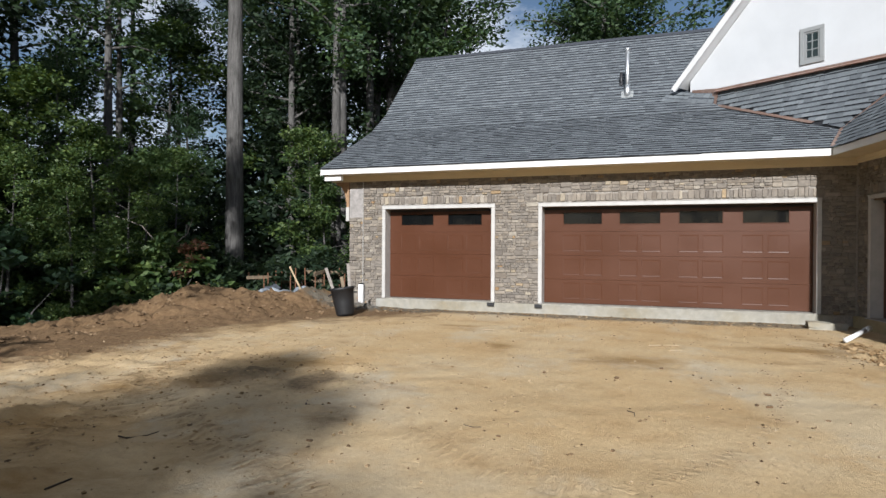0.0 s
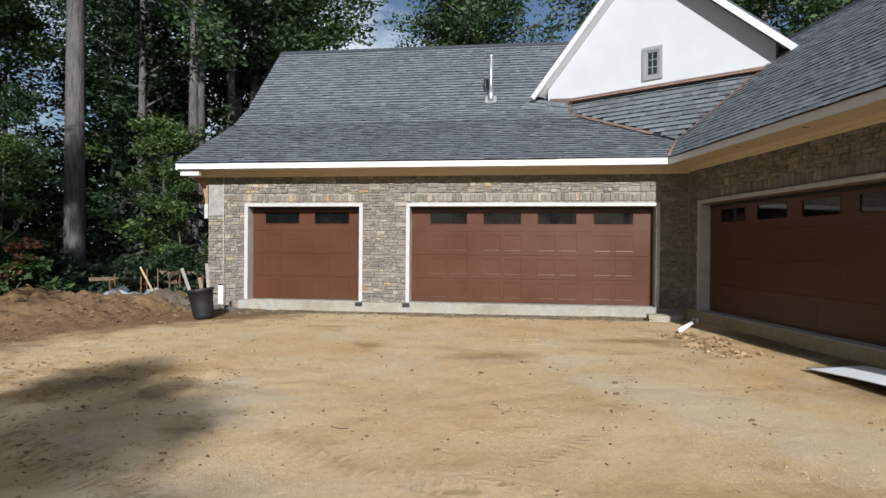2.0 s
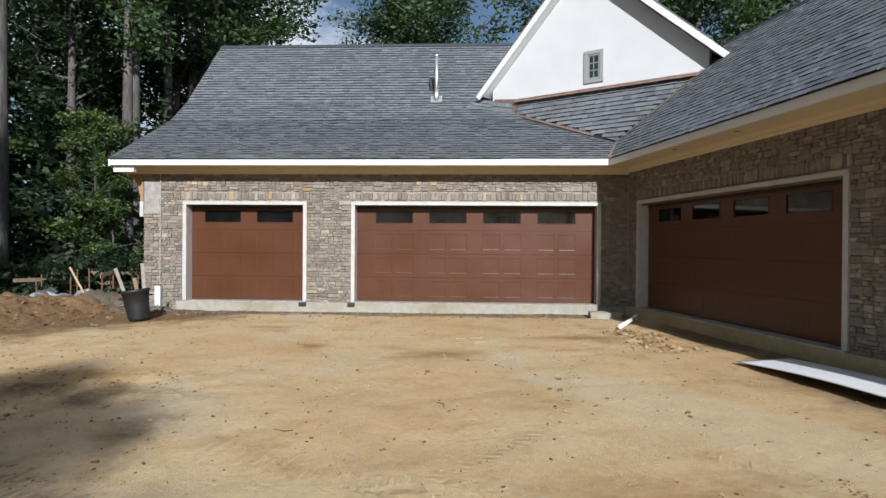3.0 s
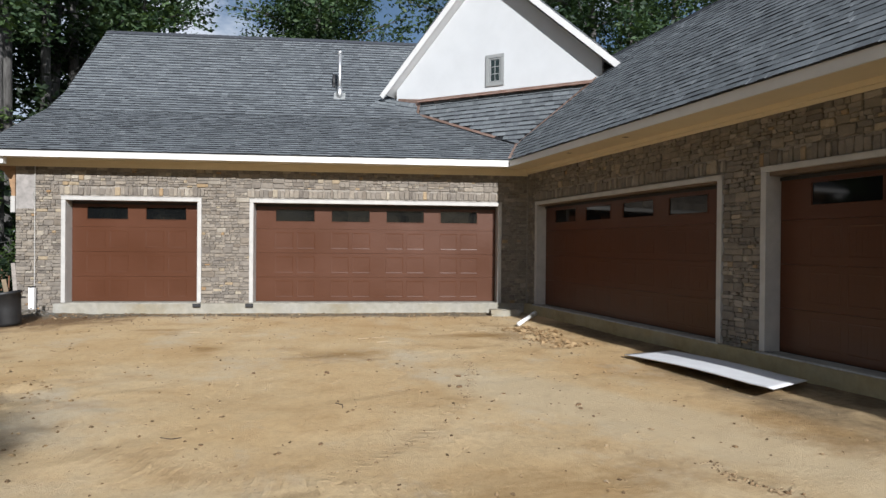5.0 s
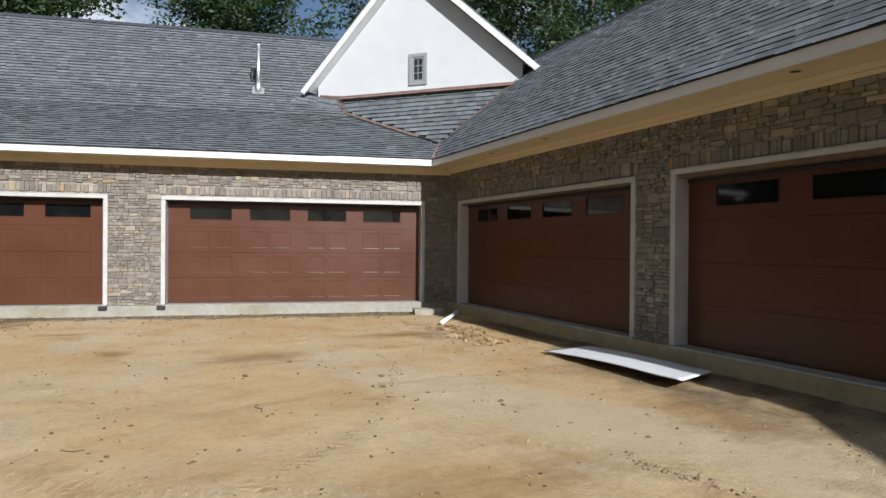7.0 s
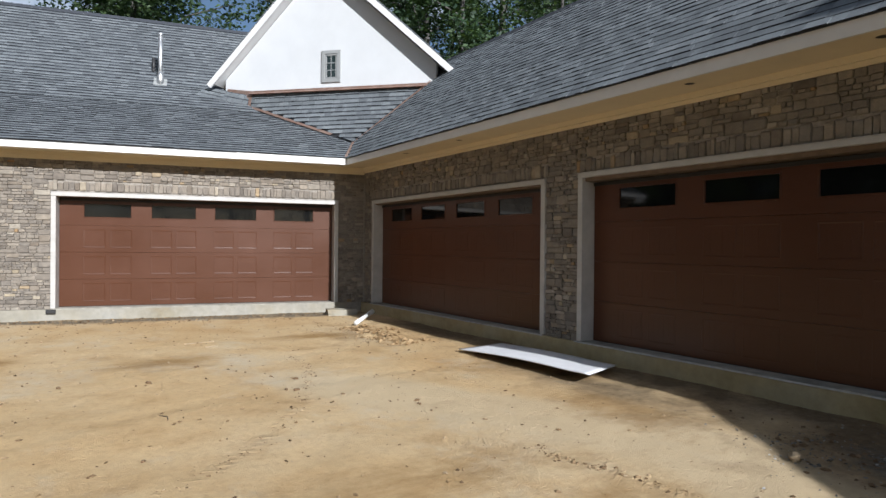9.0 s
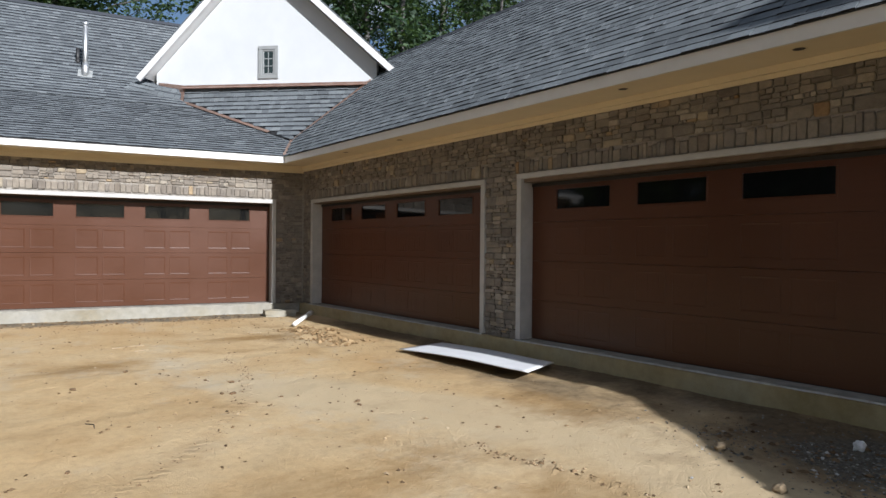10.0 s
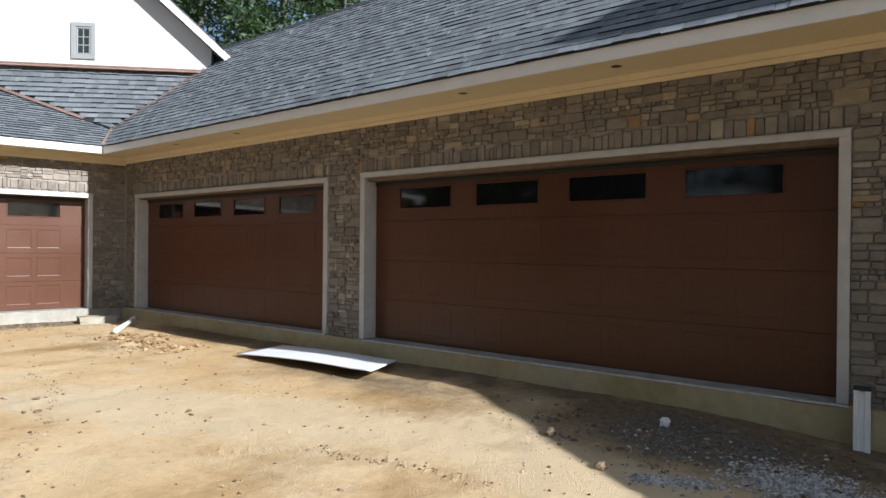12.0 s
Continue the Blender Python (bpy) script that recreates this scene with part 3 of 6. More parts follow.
# ---------------- garage doors ----------------
def garage_door(name, m, a, b, windows, label, deep):
    """Four sections; a row of panes in the top one, pressed panels in the others."""
    x0, x1 = a + TRIM_W, b - TRIM_W
    door = thing(name, label, "garage door", "garage doors", "structure", m @ Matrix.Translation(((x0 + x1) / 2, deep, DOOR_SILL)))
    w, h = x1 - x0 - 0.012, 0.528
    cols = windows
    bay = w * 0.228 * 4 / cols
    ww, wh = w * 0.163 * 4 / cols, 0.29
    left = -bay * cols / 2
    for k in range(4):
        z0 = 0.008 + k * h
        z1 = z0 + h - 0.0025
        bm = bmesh.new()
        if k < 3:
            put_box(bm, -w / 2, w / 2, 0.0, 0.045, z0, z1, 0.002)
        else:
            wz0, wz1 = z0 + 0.148, z0 + 0.148 + wh
            put_box(bm, -w / 2, w / 2, 0.0, 0.045, z0, wz0)
            put_box(bm, -w / 2, w / 2, 0.0, 0.045, wz1, z1)
            edge = -w / 2
            for c in range(cols):
                cx = left + bay * (c + 0.5)
                put_box(bm, edge, cx - ww / 2, 0.0, 0.045, wz0, wz1)
                edge = cx + ww / 2
            put_box(bm, edge, w / 2, 0.0, 0.045, wz0, wz1)
            bmesh.ops.remove_doubles(bm, verts=bm.verts, dist=0.0002)
        sec = part("section", bm, DOORPAINT, door)
        for c in range(cols):
            cx = left + bay * (c + 0.5)
            if k == 3:
                fr = bmesh.new()
                for p in ((cx - ww / 2, cx + ww / 2, wz0, wz0 + 0.018), (cx - ww / 2, cx + ww / 2, wz1 - 0.018, wz1), (cx - ww / 2, cx - ww / 2 + 0.018, wz0 + 0.018, wz1 - 0.018), (cx + ww / 2 - 0.018, cx + ww / 2, wz0 + 0.018, wz1 - 0.018)):
                    put_box(fr, p[0], p[1], -0.008, 0.03, p[2], p[3], 0.003)
                wf = part("window_frame", fr, DOORPAINT, door)
                part("pane", box(cx - ww / 2 + 0.017, cx + ww / 2 - 0.017, 0.012, 0.02, wz0 + 0.017, wz1 - 0.017), BLACKGLASS, wf, "dark glass pane")
                continue
            for sx in (-1, 1):
                pw, gap = ww * 0.455, ww * 0.045
                px0 = cx + (gap if sx > 0 else -gap - pw)
                px1, pz0, pz1 = px0 + pw, z0 + 0.09, z1 - 0.075
                bp = bmesh.new()
                # sunk frame with a raised field of narrow boards
                out = [(px0, pz0), (px1, pz0), (px1, pz1), (px0, pz1)]
                ring = []
                for inset, y in ((0.0, 0.0005), (0.003, -0.0024), (0.006, -0.0024), (0.022, -0.0003)):
                    ring.append([bp.verts.new((q[0] + (inset if q[0] == px0 else -inset), y, q[1] + (inset if q[1] == pz0 else -inset))) for q in out])
                for r0, r1 in zip(ring, ring[1:]):
                    for j in range(4):
                        bp.faces.new((r0[j], r0[(j + 1) % 4], r1[(j + 1) % 4], r1[j]))
                fx0, fx1, fz0, fz1 = px0 + 0.027, px1 - 0.027, pz0 + 0.027, pz1 - 0.027
                n = 5
                bw = (fx1 - fx0) / n
                for j in range(n):
                    put_box(bp, fx0 + j * bw + 0.001, fx0 + (j + 1) * bw - 0.001, -0.0007, 0.0, fz0, fz1)
                bmesh.ops.recalc_face_normals(bp, faces=bp.faces)
                part("panel", bp, DOORPAINT, sec)
    sl = part("bottom_seal", box(-w / 2, w / 2, 0.004, 0.04, 0.0, 0.012), RUBBER, door, "black rubber bottom seal")
    # added black strip that widens the shadow below the head
    part("head_shade_strip", box(-w / 2, w / 2, -0.02, -0.003, 4 * h - 0.042, 4 * h + 0.0005), RUBBER, door, "black strip deepening the shadow under the door head")
    return door


RUBBER = material("black_rubber", (0.015, 0.015, 0.015), 0.7)
HEADER = make_paint("bare_header_timber", (0.15, 0.105, 0.07), 0.8, 0.35, 0.3, 9.0)
PLY = make_paint("weathered_board", (0.21, 0.16, 0.105), 0.8, 0.35, 0.3, 9.0)
d_no = 0
for m, doors, wins in ((NORTH, DOORS_N, (2, 4)), (EAST, DOORS_E, (4, 4))):
    for (a, b), nw in zip(doors, wins):
        d_no += 1
        lit = "in sunlight" if m is NORTH else "in shade"
        size = "single" if nw == 2 else "double"
        garage_door("door_%d" % d_no, m, a, b, nw, "closed brown %s garage door with dark panes, %s" % (size, lit), 0.265 if m is NORTH else 0.205)
        tr = thing("door_trim", "pale painted trim boards round a garage door", "door trim", "door trims", "structure", m)
        top, deep = TOPS[a], 0.31 if m is NORTH else 0.262
        foot = top - (0.078 if m is NORTH else 0.060)
        for x0, x1 in ((a, a + TRIM_W), (b - TRIM_W, b)):
            part("jamb", box(x0, x1, -0.022, deep, DOOR_SILL, foot, 0.004), TRIMPAINT, tr)
        part("head", box(a, b, -0.026, 0.03, foot, top, 0.004), TRIMPAINT, tr)
        part("header", box(a + TRIM_W, b - TRIM_W, 0.031, deep, DOOR_TOP - TRIM_W, foot + 0.02), HEADER, tr, "bare brown timber header")
        part("drip_edge", box(a - 0.01, b + 0.01, -0.034, 0.02, top + 0.0005, top + 0.008), TRIMPAINT, tr)
        # black sheet that stands in for the dark room behind the door
        bm = bmesh.new()
        put_box(bm, a, b, 0.40, 0.45, 0.2, 2.6)
        ob = tagged(part("dark_sheet_behind_door", bm, RUBBER), "black sheet standing in for the unlit room behind a garage door", "wall", kind="structure")
        ob.matrix_basis = m

# ---------------- eaves ----------------
def eave_strip(name, inner, outer, z0, z1, mat, label, cat, wider=0.0, step=0.0):
    """Mitred strips along both wings; wider is how much more the east eave hangs over, step how much higher its foot is."""
    ei, eo = inner + (wider if inner > 0.2 else 0.0), outer + wider
    ci, co = corner(inner, ei), corner(outer, eo)
    left = NX0 - 0.47
    ln = lambda o: north(left, -o)
    rt = lambda o: Vector((-o, -E_END - 0.4, 0))
    for ring, lo in (([ln(outer), co, ci, ln(inner)], z0), ([co, rt(eo), rt(ei), ci], z0 + step)):
        ring = [(p.x, p.y, lo) for p in ring]
        tagged(part(name, solid(ring, (0, 0, z1 - lo)), mat), label, cat, kind="structure")


MORE = E_OVER - OVER
eave_strip("fascia", OVER - 0.04, OVER - 0.012, 3.168, 3.302, WHITE, "white painted fascia board under the shingles", "fascia", MORE)
eave_strip("soffit", -0.26, OVER - 0.041, 3.180, 3.200, CREAM, "cream painted soffit under the eaves", "soffit", MORE)
eave_strip("frieze", 0.0, 0.022, 3.035, 3.179, CREAM, "cream frieze board at the top of the stone", "trim", 0.0, 0.035)
eave_strip("crown_moulding", 0.023, 0.065, 3.105, 3.179, CREAM, "cream crown moulding under the soffit", "trim", 0.0, 0.01)


# ---------------- roofs ----------------
class Slope:
    """A roof plane: a frame with u along the eave and v up the slope, and the spread of u at every v."""

    def __init__(self, origin, udir, up, length):
        self.o, self.u = Vector(origin), Vector(udir).normalized()
        self.v = Vector(up).normalized()
        self.n = self.u.cross(self.v).normalized()
        if self.n.z < 0:
            self.n = -self.n
        self.length = length

    def at(self, u, v, h=0.0):
        return self.o + self.u * u + self.v * v + self.n * h

    def turn(self, u, v):
        return Matrix((self.u, self.v, self.n)).transposed().to_4x4()


def shingle_mesh(w, d, h, skew, band):
    """One laminated tab: thick lower edge, thin upper edge, shade band painted above."""
    me = bpy.data.meshes.new("shingle")
    k, hk = band, h * 0.3
    vs = [(0, 0, 0), (w, 0, 0), (skew, 0, h), (w - skew, 0, h), (0, k, hk), (w, k, hk), (0, d, 0), (w, d, 0)]
    me.from_pydata(vs, [], [(0, 1, 3, 2), (2, 3, 5, 4), (4, 5, 7, 6), (0, 2, 4), (1, 5, 3)])
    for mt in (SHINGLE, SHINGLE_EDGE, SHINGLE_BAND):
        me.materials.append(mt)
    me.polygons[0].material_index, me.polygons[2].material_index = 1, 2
    return me


EXPO = 0.143


def lay_shingles(slope, spread, v0, v1, rng, expo, thick):
    """Yields (u, v, width, height) for every tab on the slope."""
    v = v0
    row = 0
    while v < v1 - 0.03:
        lo, hi = spread(v + 0.05)
        u = lo + (0 if row % 2 else -0.12)
        while u < hi:
            w = rng.choice((0.10, 0.13, 0.17, 0.21, 0.26)) * (0.72 if thick > 0.02 else 1.0)
            a, b = max(u, lo), min(u + w, hi)
            if b - a > 0.03:
                yield a, v, b - a, rng.choice((0.6, 0.95, 1.35)) * thick
            u += w
        v += expo
        row += 1


def roof_cover(parent, runs, pick, seed, thick, lit=0.76, expo=EXPO, name="shingle"):
    """Tabs on several slopes: those that pick() chooses are objects, the rest one mesh."""
    rng = random.Random(seed)
    verts, faces, singles = [], [], 0
    shared = {}
    for slope, spread, v0, v1 in runs:
        for u, v, w, h in lay_shingles(slope, spread, v0, v1, rng, expo, thick):
            d = min(expo + 0.03, v1 - v)
            inside = all(spread(max(0, q))[0] <= u and u + w <= spread(max(0, q))[1] for q in (v, v + d))
            if singles < 300 and inside and pick(slope.at(u, v)):
                key = (round(w, 2), h)
                if key not in shared:
                    shared[key] = shingle_mesh(key[0] - 0.004, expo + 0.02, h, 0.0, expo * lit)
                ob = new(name, shared[key])
                ob.parent = parent
                ob.matrix_basis = Matrix.Translation(slope.at(u, v, 0.003)) @ slope.turn(u, v)
                singles += 1
                continue
            k = len(verts)
            e = rng.uniform(-0.004, 0.004)
            g = 0.002
            b = min(expo * lit + rng.uniform(-0.006, 0.006), d * 0.8)
            for vv, hh in ((e, 0.002), (e, h + 0.003), (b, 0.002 + h * 0.3), (d, 0.002)):
                lo, hi = spread(min(max(v + vv, 0), v1))
                verts += [slope.at(min(max(u + g, lo), hi), v + vv, hh), slope.at(max(min(u + w - g, hi), lo), v + vv, hh)]
            faces += [(k, k + 1, k + 3, k + 2), (k + 2, k + 3, k + 5, k + 4), (k + 4, k + 5, k + 7, k + 6), (k, k + 2, k + 4), (k + 1, k + 5, k + 3)]
    me = bpy.data.meshes.new("shingles")
    me.from_pydata(verts, [], faces)
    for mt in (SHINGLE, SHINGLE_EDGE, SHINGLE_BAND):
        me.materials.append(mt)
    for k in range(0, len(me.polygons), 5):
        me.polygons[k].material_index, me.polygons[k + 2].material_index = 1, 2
    ob = part("shingles", me, SHINGLE, parent, "grey architectural asphalt shingles")
    ob["kind"] = "stuff"


# key points of the valley between the wings
EC = corner(OVER, E_OVER)
EC.z = EAVE
JOINT = Vector((-0.10, 0.38, 3.77))
BASE_L, BASE_R = Vector((-1.73, 2.94, 5.16)), Vector((1.52, -0.31, 5.16))
NL = NX0 - 0.49

# north wing
PROFILE = [(-OVER, EAVE), (2.2, EAVE + LOW_SLOPE * (2.2 + OVER)), (3.1, KINK_Z + UP_SLOPE * (3.1 - KINK_Y)), (RIDGE_Y, RIDGE_Z)]


def hz(y):
    """Height of the north roof at depth y."""
    for (a, za), (b, zb) in zip(PROFILE, PROFILE[1:]):
        if y <= b:
            return za + (zb - za) * (y - a) / (b - a)
    return RIDGE_Z


def on_line(a, b, key, val):
    t = (val - key(a)) / (key(b) - key(a))
    return a + (b - a) * t


def n_right(y):
    """Right limit of the north roof (own frame) at depth y."""
    pts = [N_INV @ EC, N_INV @ JOINT, N_INV @ Vector((-1.776, 2.952, 4.84)), N_INV @ Vector((-1.95, 3.85, 5.6)), N_INV @ Vector((0.6, 6.6, 7.6))]
    for a, b in zip(pts, pts[1:]):
        if y <= b.y:
            return on_line(a, b, lambda p: p.y, max(y, a.y)).x
    return pts[-1].x


bm = bmesh.new()
R2Y, R2Z = RIDGE_Y + 2.8, KINK_Z
rings = [[(a, za - 0.007), (b, zb - 0.007), (b, zb - 0.15), (a, za - (0.02 if a < 0 else 0.15))] for (a, za), (b, zb) in zip(PROFILE, PROFILE[1:])]
rings += [[(RIDGE_Y, RIDGE_Z - 0.007), (R2Y, R2Z), (R2Y, R2Z - 0.13), (RIDGE_Y, RIDGE_Z - 0.15)], [(R2Y, R2Z), (RIDGE_Y + 6.0, 3.3), (RIDGE_Y + 6.0, 3.2), (R2Y, R2Z - 0.13)]]
for ring in rings:
    prism(bm, [(NL, y, z) for y, z in ring], (8.49, 0, 0))
bmesh.ops.recalc_face_normals(bm, faces=bm.faces)
roof_north = tagged(part("roof_north", bm, DECK), "steep grey shingled garage roof with a flared eave", "roof", kind="structure")
roof_north.matrix_basis = NORTH
bm = bmesh.new()
ys = [-OVER, (N_INV @ JOINT).y, (N_INV @ Vector((-1.776, 2.952, 0))).y, 3.1, (N_INV @ Vector((-1.95, 3.85, 0))).y, RIDGE_Y]
ys = sorted(ys + [2.2])
lft = [(-2.76, y, hz(y) - 0.006) for y in ys]
rgt = [(n_right(y), y, hz(y) - 0.006) for y in ys]
va, vb = [bm.verts.new(p) for p in lft], [bm.verts.new(p) for p in rgt]
for k in range(len(ys) - 1):
    bm.faces.new((va[k], vb[k], vb[k + 1], va[k + 1]))
bmesh.ops.solidify(bm, geom=bm.faces[:], thickness=0.03)
part("deck", bm, DECK, roof_north)

# east wing
e_low = Slope((-E_OVER, 0, EAVE), (0, -1, 0), (1, 0, E_SLOPE), 0)
E_LEN = (E_RIDGE_X + E_OVER) * math.hypot(1, E_SLOPE)


def e_left(x):
    pts = [EC, JOINT, Vector((1.52, -0.31, 5.25)), Vector((4.5, 2.4, 7.5))]
    for a, b in zip(pts, pts[1:]):
        if x <= b.x:
            return on_line(a, b, lambda p: p.x, max(x, a.x)).y
    return pts[-1].y


roof_east = tagged(part("roof_east", solid([(-E_OVER, -0.7, EAVE - 0.008), (E_RIDGE_X, -0.7, E_RIDGE_Z - 0.006), (6.6, -0.7, 3.2), (6.6, -0.7, 3.1), (E_RIDGE_X, -0.7, E_RIDGE_Z - 0.16), (-E_OVER, -0.7, EAVE - 0.02)], (0, -E_END + 0.3, 0)), DECK), "grey shingled roof of the long garage wing", "roof", kind="structure")
bm = bmesh.new()
xs = [-E_OVER, JOINT.x, 1.52, E_RIDGE_X]
ez = lambda x: EAVE + E_SLOPE * (x + E_OVER) - 0.006
va = [bm.verts.new((x, e_left(x), ez(x))) for x in xs]
vb = [bm.verts.new((x, -0.72, ez(x))) for x in xs]
for k in range(3):
    bm.faces.new((va[k], vb[k], vb[k + 1], va[k + 1]))
bmesh.ops.solidify(bm, geom=bm.faces[:], thickness=0.03)
part("deck", bm, DECK, roof_east)

# little roof in the corner, below the gable
CL = Vector((-1.776, 2.952, 4.84))
CORNER_TOP = 5.16


class Ruled(Slope):
    """The corner roof: level rows between the left valley and the right one."""

    def __init__(self):
        self.k = 0.88                                   # rise for each unit up the slope

    def ends(self, v):
        z = min(CORNER_TOP, JOINT.z + max(0.0, v) * self.k)
        if z < CL.z:
            a = JOINT.lerp(CL, (z - JOINT.z) / (CL.z - JOINT.z))
        else:
            a = CL.lerp(BASE_L, (z - CL.z) / (BASE_L.z - CL.z))
        return a, JOINT.lerp(BASE_R, (z - JOINT.z) / (BASE_R.z - JOINT.z))

    def spread(self, v):
        a, b = self.ends(v)
        return min(0.07, (b - a).length * 0.4), (b - a).length

    def flat(self, u, v):
        a, b = self.ends(v)
        return a + (b - a).normalized() * u if (b - a).length > 1e-6 else a.copy()

    def axes(self, u, v):
        v = max(v, 0.03)
        ra, rb = self.ends(v)
        d = (rb - ra).normalized()
        f = min(1.0, u / max(0.05, (rb - ra).length))
        lo, hi = self.ends(v - 0.02), self.ends(v + 0.1)
        w = (hi[0].lerp(hi[1], f) - lo[0].lerp(lo[1], f))
        w = (w - d * w.dot(d)).normalized()
        n = d.cross(w).normalized()
        return d, w, -n if n.z < 0 else n

    def at(self, u, v, h=0.0):
        return self.flat(u, v) + self.axes(u, v)[2] * h

    def turn(self, u, v):
        return Matrix(self.axes(u, v)).transposed().to_4x4()


c_slope = Ruled()
C_LEN = (CORNER_TOP - JOINT.z) / c_slope.k
bm = bmesh.new()
deck_rows = []
for k in range(15):
    a, b = c_slope.ends(C_LEN * max(k, 0.15) / 14)
    n = (b - a).cross(Vector((0, 0, 1))).normalized()
    out = n if n.dot(Vector((-1, -1, 0))) > 0 else -n
    deck_rows.append([bm.verts.new(a.lerp(b, f) - out * (0.012 + 0.0 * f) - Vector((0, 0, 0.012))) for f in (0, 0.2, 0.4, 0.6, 0.8, 1)])
for r0, r1 in zip(deck_rows, deck_rows[1:]):
    for j in range(5):
        bm.faces.new((r0[j], r0[j + 1], r1[j + 1], r1[j]))
bmesh.ops.solidify(bm, geom=bm.faces[:], thickness=0.02)
roof_corner = tagged(part("roof_corner", bm, DECK), "small shingled roof in the corner below the gable", "roof", kind="structure")

class Local(Slope):
    """A slope seen from a turned parent."""

    def __init__(self, s, m):
        self.o, self.u, self.v, self.n = m @ s.o, m.to_3x3() @ s.u, m.to_3x3() @ s.v, m.to_3x3() @ s.n


runs = []
for k, ((a, za), (b, zb)) in enumerate(zip(PROFILE, PROFILE[1:])):
    ln = math.hypot(b - a, zb - za)
    s = Slope(north(0, a, za), north(1, 0), north(0, b - a, zb - za), 0)
    runs.append((Local(s, N_INV), lambda v, a=a, b=b, ln=ln: (NL, n_right(a + v * (b - a) / ln)), -0.012 if k == 0 else 0.0, ln))
# the painted shade band is wider on the north roof than on the east
roof_cover(roof_north, runs, lambda p: p.x > -4.2 and p.y < 1.9, 11, 0.014, 0.72)
roof_cover(roof_east, [(e_low, lambda v: (-e_left(-E_OVER + v / math.hypot(1, E_SLOPE)), E_END), -0.012, E_LEN)], lambda p: -11.6 < p.y < -6.2 and p.x < 0.6, 12, 0.011, 0.95)
roof_cover(roof_corner, [(c_slope, c_slope.spread, 0.06, C_LEN)], lambda p: True, 13, 0.020, 0.78, 0.128)

for (a, za), (b, zb) in zip(PROFILE, PROFILE[1:]):
    ring = [(a, za - 0.16), (a, za - 0.012), (b, zb - 0.012), (b, zb - 0.19)]
    part("rake_board", solid([(NL + 0.012, y, z) for y, z in ring], (0.03, 0, 0)), WHITE, roof_north, "white rake board")

# ridge caps
for nm, a, b, par in (("ridge_cap", north(NL, RIDGE_Y, RIDGE_Z), north(1.0, RIDGE_Y, RIDGE_Z), None), ("ridge_cap", Vector((E_RIDGE_X, 1.0, E_RIDGE_Z)), Vector((E_RIDGE_X, -E_END, E_RIDGE_Z)), None)):
    bm = bmesh.new()
    d = (b - a).normalized()
    s = d.cross(Vector((0, 0, 1))).normalized()
    n = int((b - a).length / 0.2)
    for k in range(n):
        p, q = a + d * (k * 0.2), a + d * (k * 0.2 + 0.235)
        h0, h1 = Vector((0, 0, 0.016)), Vector((0, 0, 0.030))
        dn = Vector((0, 0, -0.12))
        A = [bm.verts.new(w) for w in (p - s * 0.13 + dn + h0, p + h0, p + s * 0.13 + dn + h0, q - s * 0.13 + dn + h1, q + h1, q + s * 0.13 + dn + h1)]
        bm.faces.new((A[0], A[3], A[4], A[1]))
        bm.faces.new((A[1], A[4], A[5], A[2]))
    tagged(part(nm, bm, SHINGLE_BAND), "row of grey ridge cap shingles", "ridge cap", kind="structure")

# ---------------- gable ----------------
GZ = 5.16
AP_S, AP_Z = 1.90, 8.445                 # apex, along and up the gable wall
L_S, L_Z, R_S, R_Z = -1.02, 5.405, 5.27, 5.40     # lower tips of the two rakes
FRONT = -0.30
sl_l, sl_r = (AP_Z - L_Z) / (AP_S - L_S), (R_Z - AP_Z) / (R_S - AP_S)
under = 0.20
wtop = lambda s: (L_Z + sl_l * (s - L_S) if s < AP_S else AP_Z + sl_r * (s - AP_S)) - under
sw_l, sw_r = -0.68, 4.72
ring = [(sw_l, 0, GZ - 0.5), (sw_r, 0, GZ - 0.2), (sw_r, 0, wtop(sw_r)), (AP_S, 0, wtop(AP_S)), (sw_l, 0, wtop(sw_l))]
wall_gable = tagged(part("wall_gable", solid(ring, (0, 0.2, 0)), STUCCO), "smooth white stucco gable wall with a tiny window", "gable wall", kind="structure")
wall_gable.matrix_basis = GABLE
roof_gable = thing("roof_gable", "steep gable roof with white painted rake boards", "roof", "", "structure", GABLE)
for (s0, z0), (s1, z1), nm in (((L_S, L_Z), (AP_S, AP_Z), "rake_board"), ((R_S, R_Z), (AP_S, AP_Z), "rake_board")):
    d = Vector((s1 - s0, 0, z1 - z0)).normalized()
    q = Vector((d.z, 0, -d.x)) * (1 if s0 < s1 else -1)     # square to the rake, downwards
    if q.z > 0:
        q = -q
    hgt = 0.135
    a, b = Vector((s0, FRONT, z0)), Vector((s1, FRONT, z1))
    part("rake_board", solid([a, b, Vector((s1, FRONT, z1)) + Vector((0, 0, -hgt / abs(d.x))), a + q * hgt], (0, 0.035, 0)), WHITE, roof_gable)
    up_ = -q * 0.03
    part("roof_slab", solid([a + d * 0.55 + up_ * 0.2, b + up_ * 0.2, b + up_ * 1.1, a + d * 0.55 + up_ * 1.1], (0, 5.5, 0)), SHINGLE, roof_gable, "dark shingled edge")
    a2, b2 = a + q * 0.07 + Vector((0, 0.036, 0)), b + q * 0.07 + Vector((0, 0.036, 0))
    part("rake_soffit", solid([a2 + d * 0.12 + q * 0.04, b2 + q * 0.04, b2 + q * 0.055, a2 + d * 0.12 + q * 0.055], (0, 0.9, 0)), WHITE, roof_gable)

